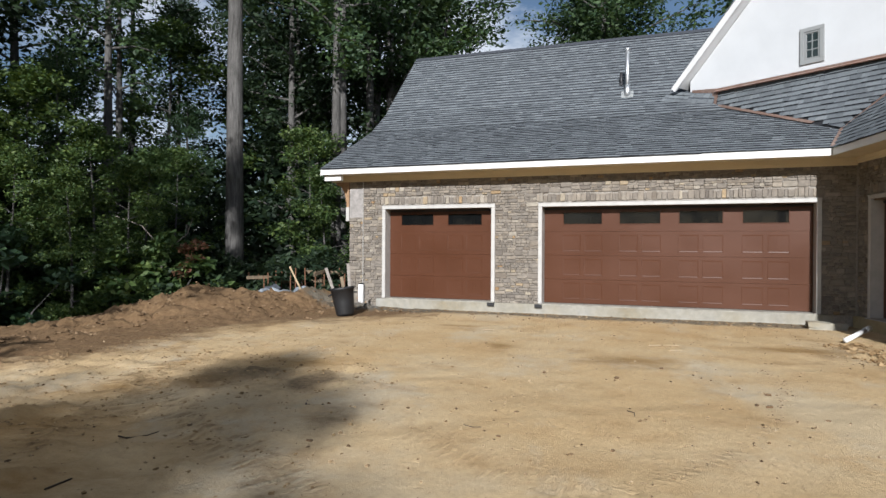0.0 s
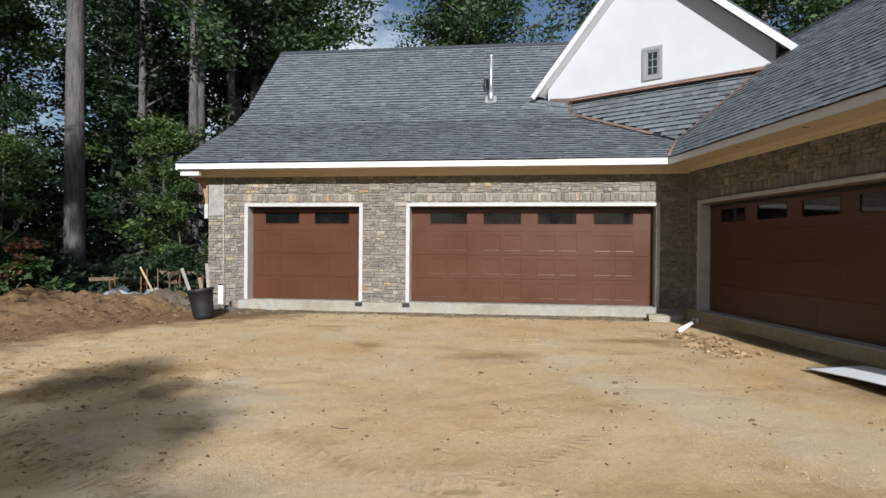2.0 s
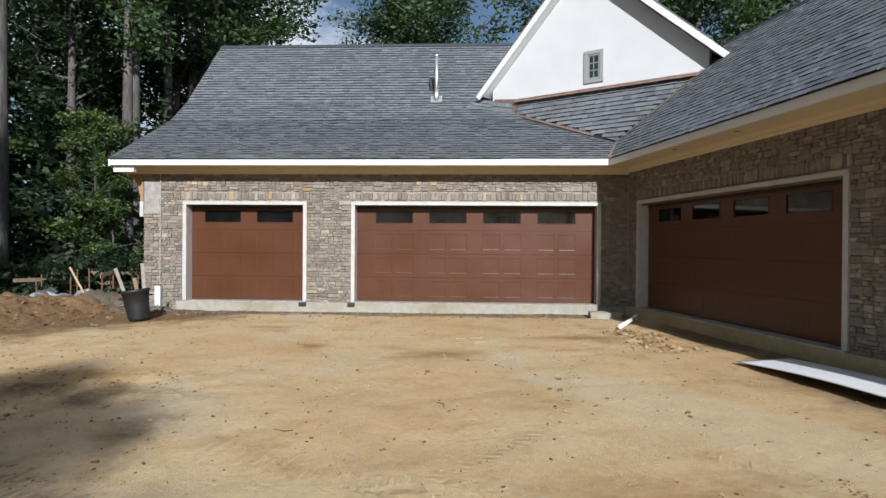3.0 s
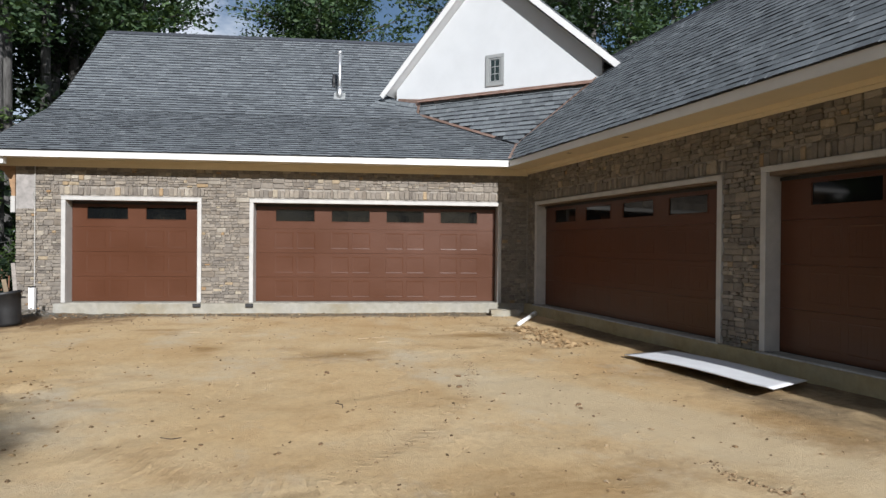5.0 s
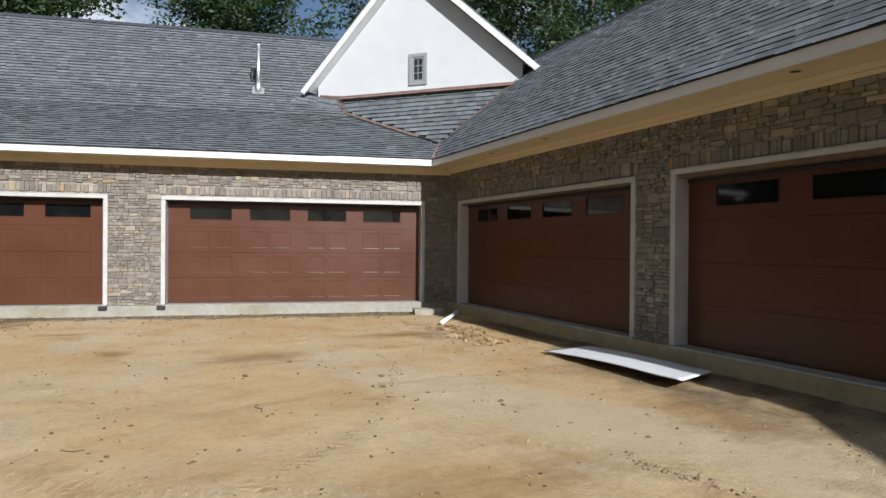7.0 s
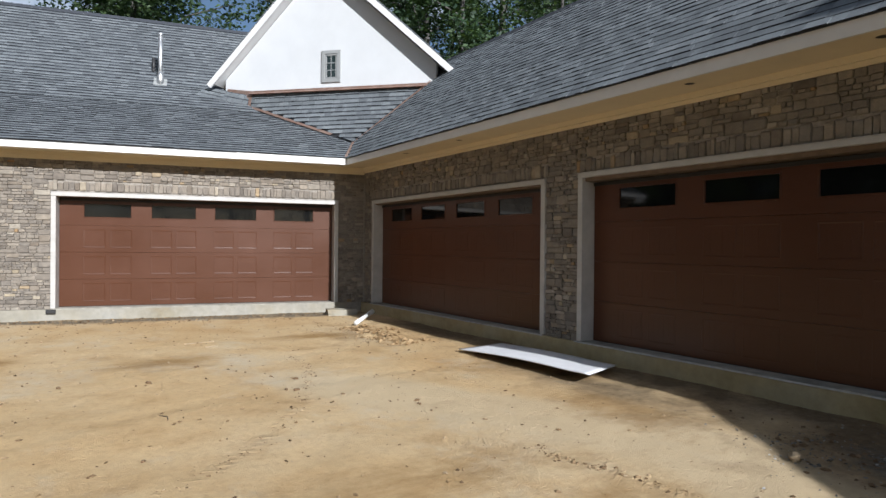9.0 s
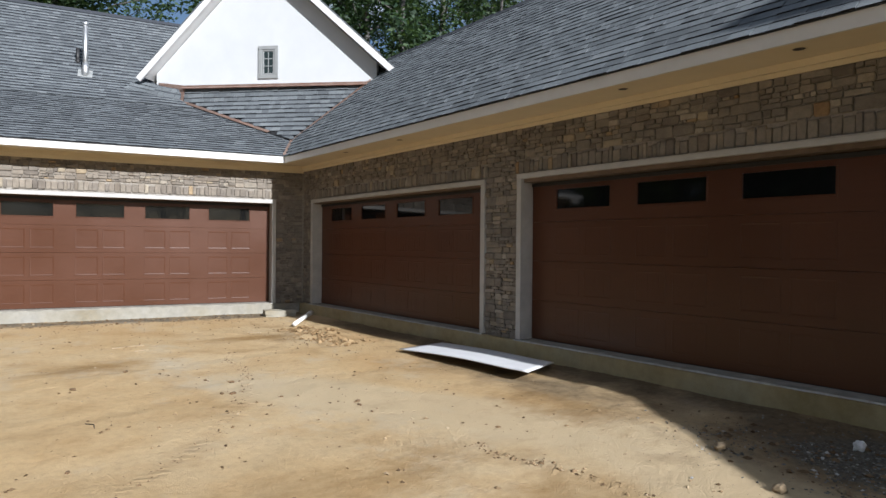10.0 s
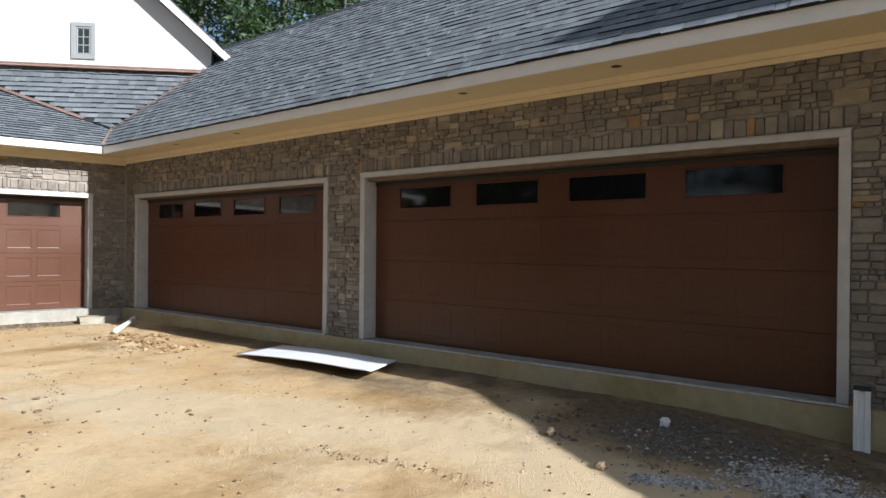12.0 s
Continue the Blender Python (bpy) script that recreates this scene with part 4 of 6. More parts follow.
# ---------------- trees ----------------
def leaf_cloud(rng, centres, per, spread, size, flat=0.6):
    """Many single leaves, scattered about the given centres."""
    c = np.repeat(np.array(centres), per, 0)
    n = len(c)
    g = np.random.default_rng(rng.randrange(1 << 30))
    off = g.normal(0, 1, (n, 3))
    off /= np.linalg.norm(off, axis=1)[:, None] + 1e-9
    off *= (g.random(n) ** 0.45)[:, None] * np.array([spread, spread, spread * flat])
    p = c + off
    a = g.normal(0, 1, (n, 3))
    a[:, 2] *= 0.5
    a /= np.linalg.norm(a, axis=1)[:, None]
    b = np.cross(a, g.normal(0, 1, (n, 3)) * [0.6, 0.6, 1.0] + [0, 0, 0.6])
    b /= np.linalg.norm(b, axis=1)[:, None] + 1e-9
    s = size * g.uniform(0.6, 1.3, n)[:, None]
    tip, lft, rgt, bas = p + a * s, p + b * s * 0.42, p - b * s * 0.42, p - a * s * 0.75
    v = np.stack([bas, rgt, tip, lft], 1).reshape(-1, 3)
    f = np.arange(4 * n).reshape(-1, 4)
    me = bpy.data.meshes.new("crown")
    me.from_pydata(v.tolist(), [], f.tolist())
    return me


def make_tree(seed, height, r0, crown_from, crown_r, clumps, per, leaf, size, label, lean=0.3):
    rng = random.Random(seed)
    t = thing("tree", label, "tree", "woodland trees")
    bm = bmesh.new()
    n = 9
    ph = rng.uniform(0, 6)
    spine = [Vector((lean * math.sin(ph + k * 0.5) * k / n, lean * math.cos(ph * 2 + k * 0.4) * k / n, -0.6 + (height + 0.3) * k / n)) for k in range(n + 1)]
    rad = [r0 * (1.25 if k == 0 else 1.0) * (1 - 0.82 * (k / n) ** 1.2) for k in range(n + 1)]
    tube(bm, spine, rad, 9)
    centres = []

    def along(z):
        k = max(0, min(n - 1, int((z + 0.6) / (height + 0.3) * n)))
        f = (z + 0.6) / (height + 0.3) * n - k
        return spine[k].lerp(spine[k + 1], min(1, max(0, f)))

    limbs = max(7, clumps // 5)
    for k in range(limbs):
        f = (k + rng.random()) / limbs
        z = height * (crown_from + (0.98 - crown_from) * f)
        base = along(z)
        az = k * 2.4 + rng.uniform(-0.5, 0.5)
        shape = math.sin(math.pi * min(1, 0.22 + 0.78 * f)) ** 0.7
        ln = crown_r * shape * rng.uniform(0.6, 1.15) + 0.3
        tip = base + Vector((math.cos(az) * ln, math.sin(az) * ln, ln * rng.uniform(0.05, 0.6)))
        mid = base.lerp(tip, 0.5) + Vector((rng.uniform(-0.2, 0.2), rng.uniform(-0.2, 0.2), 0.15 * ln * rng.uniform(-0.5, 1)))
        rr = max(0.02, r0 * 0.33 * (1 - 0.6 * f))
        tube(bm, [base, mid, tip], [rr, rr * 0.6, rr * 0.2], 5, False)
        for j in range(max(2, clumps // limbs)):
            q = base.lerp(tip, rng.uniform(0.35, 1.08))
            centres.append(q + Vector((rng.gauss(0, 0.5), rng.gauss(0, 0.5), rng.gauss(0, 0.35))) * crown_r * 0.22)
    for k in range(clumps // 6):
        centres.append(along(height * rng.uniform(0.9, 1.02)) + Vector((rng.gauss(0, 0.5), rng.gauss(0, 0.5), 0)))
    part("trunk", bm, BARK, t, "grey-brown bark", True)
    part("crown", leaf_cloud(rng, centres, per, crown_r * 0.27, size), leaf, t)
    return t


def make_bush(seed, r, h, clumps, per, leaf, size, label):
    rng = random.Random(seed)
    t = thing("bush", label, "bush", "woodland edge bushes")
    bm = bmesh.new()
    cs = []
    for k in range(clumps):
        az, q = rng.uniform(0, 6.28), rng.random() ** 0.6
        top = Vector((math.cos(az) * r * q, math.sin(az) * r * q, h * (0.25 + 0.75 * rng.random() * (1 - 0.5 * q * q))))
        cs.append(top)
        if k % 2 == 0:
            tube(bm, [(0.1 * math.cos(az), 0.1 * math.sin(az), -0.4), top * 0.55 + Vector((0, 0, 0.1)), top], [0.035, 0.02, 0.006], 4, False)
    part("stem", bm, BARK, t)
    part("foliage", leaf_cloud(rng, cs, per, 0.42, size, 0.55), leaf, t)
    return t


TALL = [make_tree(21, 24, 0.30, 0.22, 4.6, 95, 92, LEAF, 0.175, "tall broadleaf tree with a dark green crown"),
        make_tree(22, 27, 0.36, 0.30, 5.2, 110, 92, LEAF, 0.185, "tall broadleaf tree with a dark green crown"),
        make_tree(23, 20, 0.22, 0.12, 3.8, 90, 92, LEAF, 0.165, "slender broadleaf tree with low branches"),
        make_tree(24, 13, 0.13, 0.10, 3.0, 75, 95, LEAF_LIGHT, 0.145, "young light green understorey tree")]
SHADE_TREE = make_tree(25, 23, 0.26, 0.12, 4.4, 95, 90, LEAF_SHADE, 0.175, "tall tree with shade put into its crown's colour")
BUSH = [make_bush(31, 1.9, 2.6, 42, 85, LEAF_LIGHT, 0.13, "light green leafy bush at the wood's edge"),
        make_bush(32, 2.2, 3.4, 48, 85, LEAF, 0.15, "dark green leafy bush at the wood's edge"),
        make_bush(33, 2.1, 2.6, 44, 80, LEAF_SHADE, 0.13, "leafy bush with the wood's shade put into its leaf colour")]
# the camera's stand in plan; things set by bearing are placed to fit its view
CAM0 = Vector((-6.05, -12.7, 0))


def polar(az, dist):
    """A place by bearing (degrees left of the y axis) and distance from the camera's stand."""
    a = radians(az)
    return CAM0 + Vector((-math.sin(a) * dist, math.cos(a) * dist, 0))


used = set()


def plant(kind, p, turn=0.0, size=1.0):
    m = Matrix.Translation((p.x, p.y, ground_z(p.x, p.y) - 0.05)) @ Matrix.Rotation(turn, 4, "Z") @ Matrix.Scale(size, 4)
    if kind in used:
        copy_thing(kind, m @ Matrix.Scale(1 / kind.scale[0], 4))
    else:
        kind.matrix_basis = m
        used.add(kind)


rng = random.Random(5)
# a tall bare trunk in front of the wood
lone = make_tree(26, 30, 0.36, 0.5, 5.0, 60, 90, LEAF, 0.2, "tall straight tree with a bare grey trunk", 0.04)
plant(lone, polar(26.6, 24), 0.0, 1.0)
for az, d, k in ((36.4, 27.0, 0.62), (35.6, 28.5, 0.55), (17.4, 30.0, 0.85), (14.9, 32.0, 0.8), (30.5, 29.0, 0.30), (39.9, 25.0, 0.32), (17.9, 23.0, 0.62)):
    plant(lone, polar(az, d), az, k)
# unseen trees west and south, added to block sky light and shade the wood
ring = random.Random(9)
for k, (x, y) in enumerate(((-21.6, -12.5), (-24.6, -15.0), (-28.0, -11.0), (-31.0, -8.0), (-24.4, -20.0), (-28.5, -17.5), (-31.0, -14.0), (-33.0, -6.0), (-30.0, -1.5), (-24.5, -25.5), (-31.0, -24.0), (-28.5, -28.0), (-24.0, -31.0), (-33.0, -19.0), (-26.0, -37.0))):
    plant((TALL[2], SHADE_TREE, TALL[0])[k % 3], Vector((x, y, 0)), ring.uniform(0, 6.28), ring.uniform(0.85, 1.05))
# unseen tree, added to shade the lone trunk and the left bushes
plant(TALL[2], Vector((-16.5, -15.0, 0)), 0.8, 0.86)
# unseen far trees for the door panes to reflect
for k in range(9):
    az = 95 + 150 * (k + ring.random()) / 9
    plant(TALL[(0, 2, 1)[k % 3]], polar(az, ring.uniform(62, 78)), ring.uniform(0, 6.28), ring.uniform(0.75, 0.95))
# unseen trees, crowns placed so their shadows fall on the yard's left
shade = make_tree(27, 22.3, 0.16, 0.86, 2.4, 26, 50, LEAF, 0.17, "unseen tree, its high crown set to shade the yard's left", 0.2)
plant(shade, Vector((-9.35, -48.3, 0)), 0.0, 1.0)
plant(shade, Vector((-8.75, -50.2, 0)), 5.2, 1.0)
plant(shade, Vector((-11.8, -51.3, 0)), 1.5, 1.02)
plant(shade, Vector((-10.5, -52.2, 0)), 3.1, 1.0)
spots = []
for k in range(400):
    az, dist = rng.uniform(-62, 62), rng.uniform(25, 48)
    if az < 19:
        dist = rng.uniform(34, 54)
    p = polar(az, dist)
    lp = N_INV @ p
    if lp.y < 13 and lp.x > -14:
        continue
    if p.x > -1 and p.y < 14 and az < -20 and p.x < 14:
        continue
    if 34 < az < 47 and k % 4:
        continue
    if abs(az - 26.6) < 9 and dist < 33:
        continue
    if abs(az - 2) < 7.5 or abs(az + 13.5) < 6.5:
        continue
    if any((p - q).length < 4.3 for q in spots):
        continue
    spots.append(p)
for k, p in enumerate(spots[:40]):
    # shade-coloured trees in the bearings where the wood looks unlit
    bearing = math.degrees(math.atan2(-(p - CAM0).x, (p - CAM0).y))
    plant(SHADE_TREE if 17 < bearing < 31 or k % 5 == 0 else TALL[(0, 1, 2, 0, 3, 2)[k % 6]], p, rng.uniform(0, 6.28), rng.uniform(0.8, 1.15))
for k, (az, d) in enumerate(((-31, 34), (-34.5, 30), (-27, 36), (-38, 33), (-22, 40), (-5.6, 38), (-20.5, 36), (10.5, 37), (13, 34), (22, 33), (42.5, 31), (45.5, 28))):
    plant(SHADE_TREE if az > 17 else TALL[(0, 2, 1)[k % 3]], polar(az, d), k * 1.3, 0.95)
for k, (az, d) in enumerate(((8.6, 40), (9.4, 44), (-5.6, 42), (-6.4, 46), (-5.9, 35), (-20.2, 40), (-20.8, 44), (-7.4, 40), (7.9, 36))):
    plant(TALL[(1, 0, 2)[k % 3]], polar(az, d), 0.7 + k * 1.9, 0.98)
# sunlit saplings along the wood's edge
for k, (az, d, q) in enumerate(((43.0, 18.5, 0.40), (39.0, 18.0, 0.34), (34.8, 18.6, 0.36), (46.5, 21.0, 0.55), (18.9, 21.5, 0.42))):
    plant(TALL[3], polar(az, d), 0.4 + 2.1 * k, q)
# a dead branch with withered leaves
DEADLEAF = make_leaf("withered_leaf", (0.10, 0.045, 0.028), (0.16, 0.075, 0.045), (0.22, 0.12, 0.075))
p = polar(32.6, 18.2)
dead = thing("dead_branch", "pale bare branch with a clump of withered brown leaves", "branch", m=Matrix.Translation((p.x, p.y, ground_z(p.x, p.y) - 0.1)))
bm = bmesh.new()
tube(bm, [(0.1, 0.2, 0), (-0.1, 0.1, 1.3), (0.15, 0, 2.2), (-0.5, 0, 2.9), (-1.3, -0.1, 3.2)], [0.035, 0.028, 0.022, 0.016, 0.008], 6)
tube(bm, [(0.15, 0, 2.2), (0.8, 0, 2.7), (1.0, -0.1, 3.1)], [0.016, 0.012, 0.006], 6)
tube(bm, [(-0.1, 0.1, 1.3), (0.4, 0, 1.15), (0.9, -0.1, 1.35)], [0.014, 0.010, 0.005], 6)
part("limb", bm, make_paint("bleached_wood", (0.20, 0.18, 0.155), 0.9, 0.3, 0.4, 12.0), dead)
part("foliage", leaf_cloud(rng, [(0.75, 0, 2.3), (0.95, 0, 2.05), (0.8, 0, 1.8), (1.1, 0, 2.4), (0.6, 0, 1.65)], 60, 0.26, 0.09), DEADLEAF, dead, "withered red-brown leaves")
# the wood beyond, and its undergrowth, in the shade-darkened leaf colour
wood = np.random.default_rng(3)
far = []
for k in range(900):
    az, d = wood.uniform(-64, 64), wood.uniform(44, 60)
    p = polar(az, d)
    far.append((p.x, p.y, wood.uniform(0, 1) ** 1.3 * 9.5))
for k in range(520):
    az, d = wood.uniform(17, 60), wood.uniform(26, 40)
    p = polar(az, d)
    far.append((p.x, p.y, -1.2 + wood.uniform(0, 1) ** 1.5 * 6.0))
# shade-coloured clumps fill the dark gap beside the lone trunk
for k in range(360):
    az, d = wood.uniform(18.5, 26.5), wood.uniform(38, 48)
    p = polar(az, d)
    far.append((p.x, p.y, wood.uniform(0, 17)))
for k in range(260):
    az, d = wood.uniform(26, 46), wood.uniform(38, 48)
    p = polar(az, d)
    far.append((p.x, p.y, wood.uniform(0, 6.5)))
# unseen belt to the south, added for the door panes to reflect
for k in range(1300):
    az, d = wood.uniform(75, 262), wood.uniform(72, 84)
    p = polar(az, d)
    far.append((p.x, p.y, wood.uniform(-0.5, 11)))
tagged(part("far_wood", leaf_cloud(rng, far, 30, 1.7, 0.30, 0.8), LEAF_SHADE), "dense undergrowth and far woodland in shade-darkened leaf colour", "woodland", kind="stuff")
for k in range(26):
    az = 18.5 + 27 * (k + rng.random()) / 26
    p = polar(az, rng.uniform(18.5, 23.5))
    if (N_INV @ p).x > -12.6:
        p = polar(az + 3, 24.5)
    if 24.8 < math.degrees(math.atan2(-(p - CAM0).x, (p - CAM0).y)) < 28.6:
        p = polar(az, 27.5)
    # leaf tone picked by bearing: lighter to the left, shade-darkened to the right
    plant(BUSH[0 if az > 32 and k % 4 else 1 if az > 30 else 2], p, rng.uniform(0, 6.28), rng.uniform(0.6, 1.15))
plant(TALL[3], polar(20.4, 22.5), 1.0, 0.55)
plant(TALL[3], polar(37.5, 20.5), 2.0, 0.5)
plant(TALL[3], polar(41.5, 22.0), 4.0, 0.62)
plant(TALL[3], polar(33.5, 21.0), 5.0, 0.45)
plant(TALL[3], polar(31.5, 24.5), 0.6, 0.5)
plant(TALL[3], polar(44.5, 20.0), 3.0, 0.5)

# ---------------- unseen block to the south, added to shade the yard's end ------------
house = thing("house_wing", "plain unseen block, shaped to cast the shade on yard and roof", "house")
# profile shaped to give the shadow edges on the ground and the east roof
part("wall", solid([(-0.75, -18.2, -0.3), (8.0, -18.2, -0.3), (8.0, -18.2, 8.9), (2.0, -18.2, 8.4), (0.1, -18.2, 8.02), (-0.46, -18.2, 7.96), (-0.54, -18.2, 7.75), (-0.58, -18.2, 7.2), (-0.60, -18.2, 6.6), (-0.75, -18.2, 4.9)], (0, -7.8, 0)), STUCCO, house)
part("roof", solid([(-2.45, -18.2, 3.52), (-0.751, -18.2, 4.80), (-0.751, -18.2, 4.63), (-2.45, -18.2, 3.35)], (0, -6, 0)), SHINGLE, house)
part("post", box(-2.3, -2.1, -18.6, -18.4, -0.2, 3.46), WHITE, house)

# ---------------- stone facing ----------------
def stone_shape(seed):
    """A unit stone (x 0..1, z 0..1) split to an uneven eight-sided face; y is real depth."""
    g = random.Random(seed)
    j = lambda q: g.uniform(-q, q)
    cut = [(g.uniform(0.01, 0.12), g.uniform(0.05, 0.32)) for _ in range(4)]
    (ax, az), (bx, bz), (cx, cz), (dx, dz) = cut
    ring = [(ax, j(0.05)), (1 - bx, j(0.05)), (1 + j(0.015), bz), (1 + j(0.015), 1 - cz), (1 - cx, 1 + j(0.05)), (dx, 1 + j(0.05)), (j(0.015), 1 - dz), (j(0.015), az)]
    f = g.uniform(-0.012, 0.014)
    tilt, lean = j(0.008), j(0.008)
    vs = [(x, 0.036, z) for x, z in ring]
    vs += [(x, f + 0.010 + tilt * (x - 0.5) + lean * (z - 0.5), z) for x, z in ring]
    vs += [(0.5 + (x - 0.5) * 0.90, f + tilt * (x - 0.5) + lean * (z - 0.5) + j(0.004), 0.5 + (z - 0.5) * 0.80) for x, z in ring]
    fs = []
    for p in (0, 8):
        for k in range(8):
            fs.append((p + k, p + (k + 1) % 8, p + 8 + (k + 1) % 8, p + 8 + k))
    fs.append(tuple(range(16, 24)))
    return vs, fs


STONES = [stone_shape(100 + k) for k in range(24)]
STONE_MESHES = []
for vs, fs in STONES:
    sm = bpy.data.meshes.new("stone")
    sm.from_pydata(vs, [], fs)
    sm.materials.append(STONE)
    STONE_MESHES.append(sm)


def pack(x, z, w, h, rng):
    """Splits a block into ledge stones of uneven height and length."""
    if h > 0.085 and (h > 0.135 or rng.random() < 0.55):
        k = rng.uniform(0.34, 0.66)
        yield from pack(x, z, w, h * k, rng)
        yield from pack(x, z + h * k, w, h * (1 - k), rng)
    elif w > 0.30 or w > 4.0 * h or (w > 2.2 * h and rng.random() < 0.5):
        k = rng.uniform(0.34, 0.66)
        yield from pack(x, z, w * k, h, rng)
        yield from pack(x + w * k, z, w * (1 - k), h, rng)
    else:
        yield x, z, w, h


def lay_rows(x0, x1, z0, z1, blocked, rng):
    """Rows of uneven ledge stones; blocked(z) gives the stretches to leave open."""
    z = z0
    while z < z1 - 0.02:
        h = rng.choice((0.10, 0.13, 0.16, 0.19, 0.22))
        if z + h > z1 - 0.07:
            h = z1 - z
        spans, x = [], x0
        for a, b in blocked(z + h / 2):
            if a > x:
                spans.append((x, a))
            x = max(x, b)
        if x < x1:
            spans.append((x, x1))
        for a, b in spans:
            x = a
            while x < b - 0.01:
                w = rng.uniform(0.16, 0.50)
                if x + w > b - 0.12:
                    w = b - x
                yield from pack(x, z, w, h, rng)
                x += w
        z += h


def soldiers(a, b, z0, rng):
    x = a
    while x < b - 0.01:
        w = rng.uniform(0.05, 0.12)
        if x + w > b - 0.05:
            w = b - x
        yield x, z0, w, rng.uniform(0.15, 0.20)
        x += w


def face_wall(parent, stones, pick, seed):
    rng = random.Random(seed)
    verts, faces, single = [], [], 0
    for x, z, w, h in stones:
        k = rng.randrange(24)
        g = 0.0016
        proud = rng.uniform(-0.006, 0.008)
        if single < 300 and pick(x, z):
            ob = new("stone", STONE_MESHES[k])
            ob.parent = parent
            ob.matrix_basis = Matrix.Translation((x + g, proud, z + g)) @ Matrix.Diagonal((w - 2 * g, 1, h - 2 * g, 1))
            single += 1
            continue
        n = len(verts)
        vs, fs = STONES[k]
        verts += [(x + g + p[0] * (w - 2 * g), p[1] + (proud if p[1] < 0.034 else 0), z + g + p[2] * (h - 2 * g)) for p in vs]
        faces += [tuple(n + q for q in f) for f in fs]
    me = bpy.data.meshes.new("stones")
    me.from_pydata(verts, [], faces)
    ob = part("stones", me, STONE, parent, "small irregular grey and tan ledge stones")
    ob["kind"] = "stuff"


def stone_plan(x0, x1, doors, rng, low, top, patch=None):
    def blocked(z):
        out = []
        if patch and patch[2] < z < patch[3]:
            out.append((patch[0], patch[1]))
        for a, b in doors:
            if z < DOOR_TOP + 0.012:
                out.append((a, b))
            elif z < 2.655:
                out.append((a - 0.05, b + 0.05))
        return out

    plan = list(lay_rows(x0, x1, FOOT, 2.462, blocked, rng)) + list(lay_rows(x0, x1, 2.462, 2.66, blocked, rng)) + list(lay_rows(x0, x1, 2.66, top, blocked, rng))
    for a, b in low:
        plan += list(lay_rows(a, b, -0.30, FOOT, lambda z: [], rng))
    for a, b in doors:
        plan += list(soldiers(a - 0.05, min(b + 0.05, x1), 2.462, rng))
    return plan


PATCH = (NX0, NX0 + 0.36, 2.13, 2.93)
face_wall(wall_north, stone_plan(NX0, -0.02, DOORS_N, random.Random(41), [(NX0, -9.98)], 3.04, PATCH), lambda x, z: x > -7.1 and z < 2.7, 51)
face_wall(wall_east, stone_plan(0.02, E_END, DOORS_E, random.Random(42), [], 3.075), lambda x, z: 5.8 < x < 13.0 and (z > 2.4 or x < 6.7 or x > 12.1), 52)
part("plaster_patch", box(NX0 + 0.005, NX0 + 0.36, 0.012, 0.034, 2.13, 2.93), make_paint("grey_plaster", (0.29, 0.272, 0.258), 0.9, 0.35, 0.5, 9.0), wall_north, "bare grey plaster where stone is missing")

# wooden brace at the end of the eave
WOOD = make_paint("raw_cedar", (0.30, 0.185, 0.10), 0.7, 0.3, 0.3, 12.0)
br = thing("eave_bracket", "curved raw cedar bracket under the eave end", "bracket", m=NORTH)
pts = [(NX0 - 0.02, 2.14), (NX0 - 0.02, 3.05), (NX0 - 0.38, 3.05), (NX0 - 0.38, 2.98), (NX0 - 0.25, 2.93), (NX0 - 0.15, 2.78), (NX0 - 0.10, 2.55), (NX0 - 0.09, 2.40)]
part("brace", solid([(x, 0.02, z) for x, z in pts], (0, 0.11, 0), 0.006), WOOD, br)
part("base_block", box(NX0 - 0.10, NX0 - 0.012, 0.0, 0.13, 2.08, 2.42, 0.006), TRIMPAINT, br, "white painted block")
part("beam_end", box(NX0 - 0.43, NX0 + 0.02, -0.47, -0.34, 3.03, 3.172, 0.006), WHITE, br, "white painted beam end")

# ---------------- copper flashing ----------------
def strip(name, a, b, w, n, lift=0.012, label=""):
    """A copper strip from a to b, w wide, lying with normal n."""
    a, b, n = Vector(a), Vector(b), Vector(n).normalized()
    d = (b - a).normalized()
    s = d.cross(n).normalized()
    ring = [a + s * w / 2 + n * lift, b + s * w / 2 + n * lift, b - s * w / 2 + n * lift, a - s * w / 2 + n * lift]
    return tagged(part(name, solid(ring, n * 0.006), COPPER), label, "flashing", kind="structure")


BR2 = Vector((1.52, -0.31, 5.26))
gn = Vector((-0.7071, -0.7071, 0))
lab = "new copper valley flashing between the roofs"
strip("valley_flashing", EC + Vector((0.02, 0.03, 0.01)), JOINT + Vector((0, 0, 0.02)), 0.08, (-0.2, -0.5, 1), 0.022, lab)
strip("valley_flashing", JOINT, BR2 + Vector((0, 0, 0.01)), 0.075, (-0.6, -0.35, 1), 0.03, lab)
strip("valley_flashing", JOINT + (CL - JOINT) * 0.2, CL, 0.10, (-0.35, -0.6, 1), 0.045, lab)
strip("wall_flashing", BASE_L + gn * 0.01 + Vector((0, 0, 0.05)), BASE_R + gn * 0.01 + Vector((0, 0, 0.05)), 0.09, gn, 0.004, "copper flashing along the foot of the gable")
strip("wall_flashing", BASE_L + gn * 0.06 + Vector((0, 0, 0.0)), BASE_R + gn * 0.06, 0.12, (-0.35, -0.35, 1), 0.026, "copper apron along the foot of the gable")
strip("corner_flashing", BASE_L + gn * 0.03 + Vector((0, 0, 0.06)), CL + gn * 0.03 + Vector((0, 0, -0.02)), 0.13, gn, 0.004, "copper corner piece on the gable's foot")
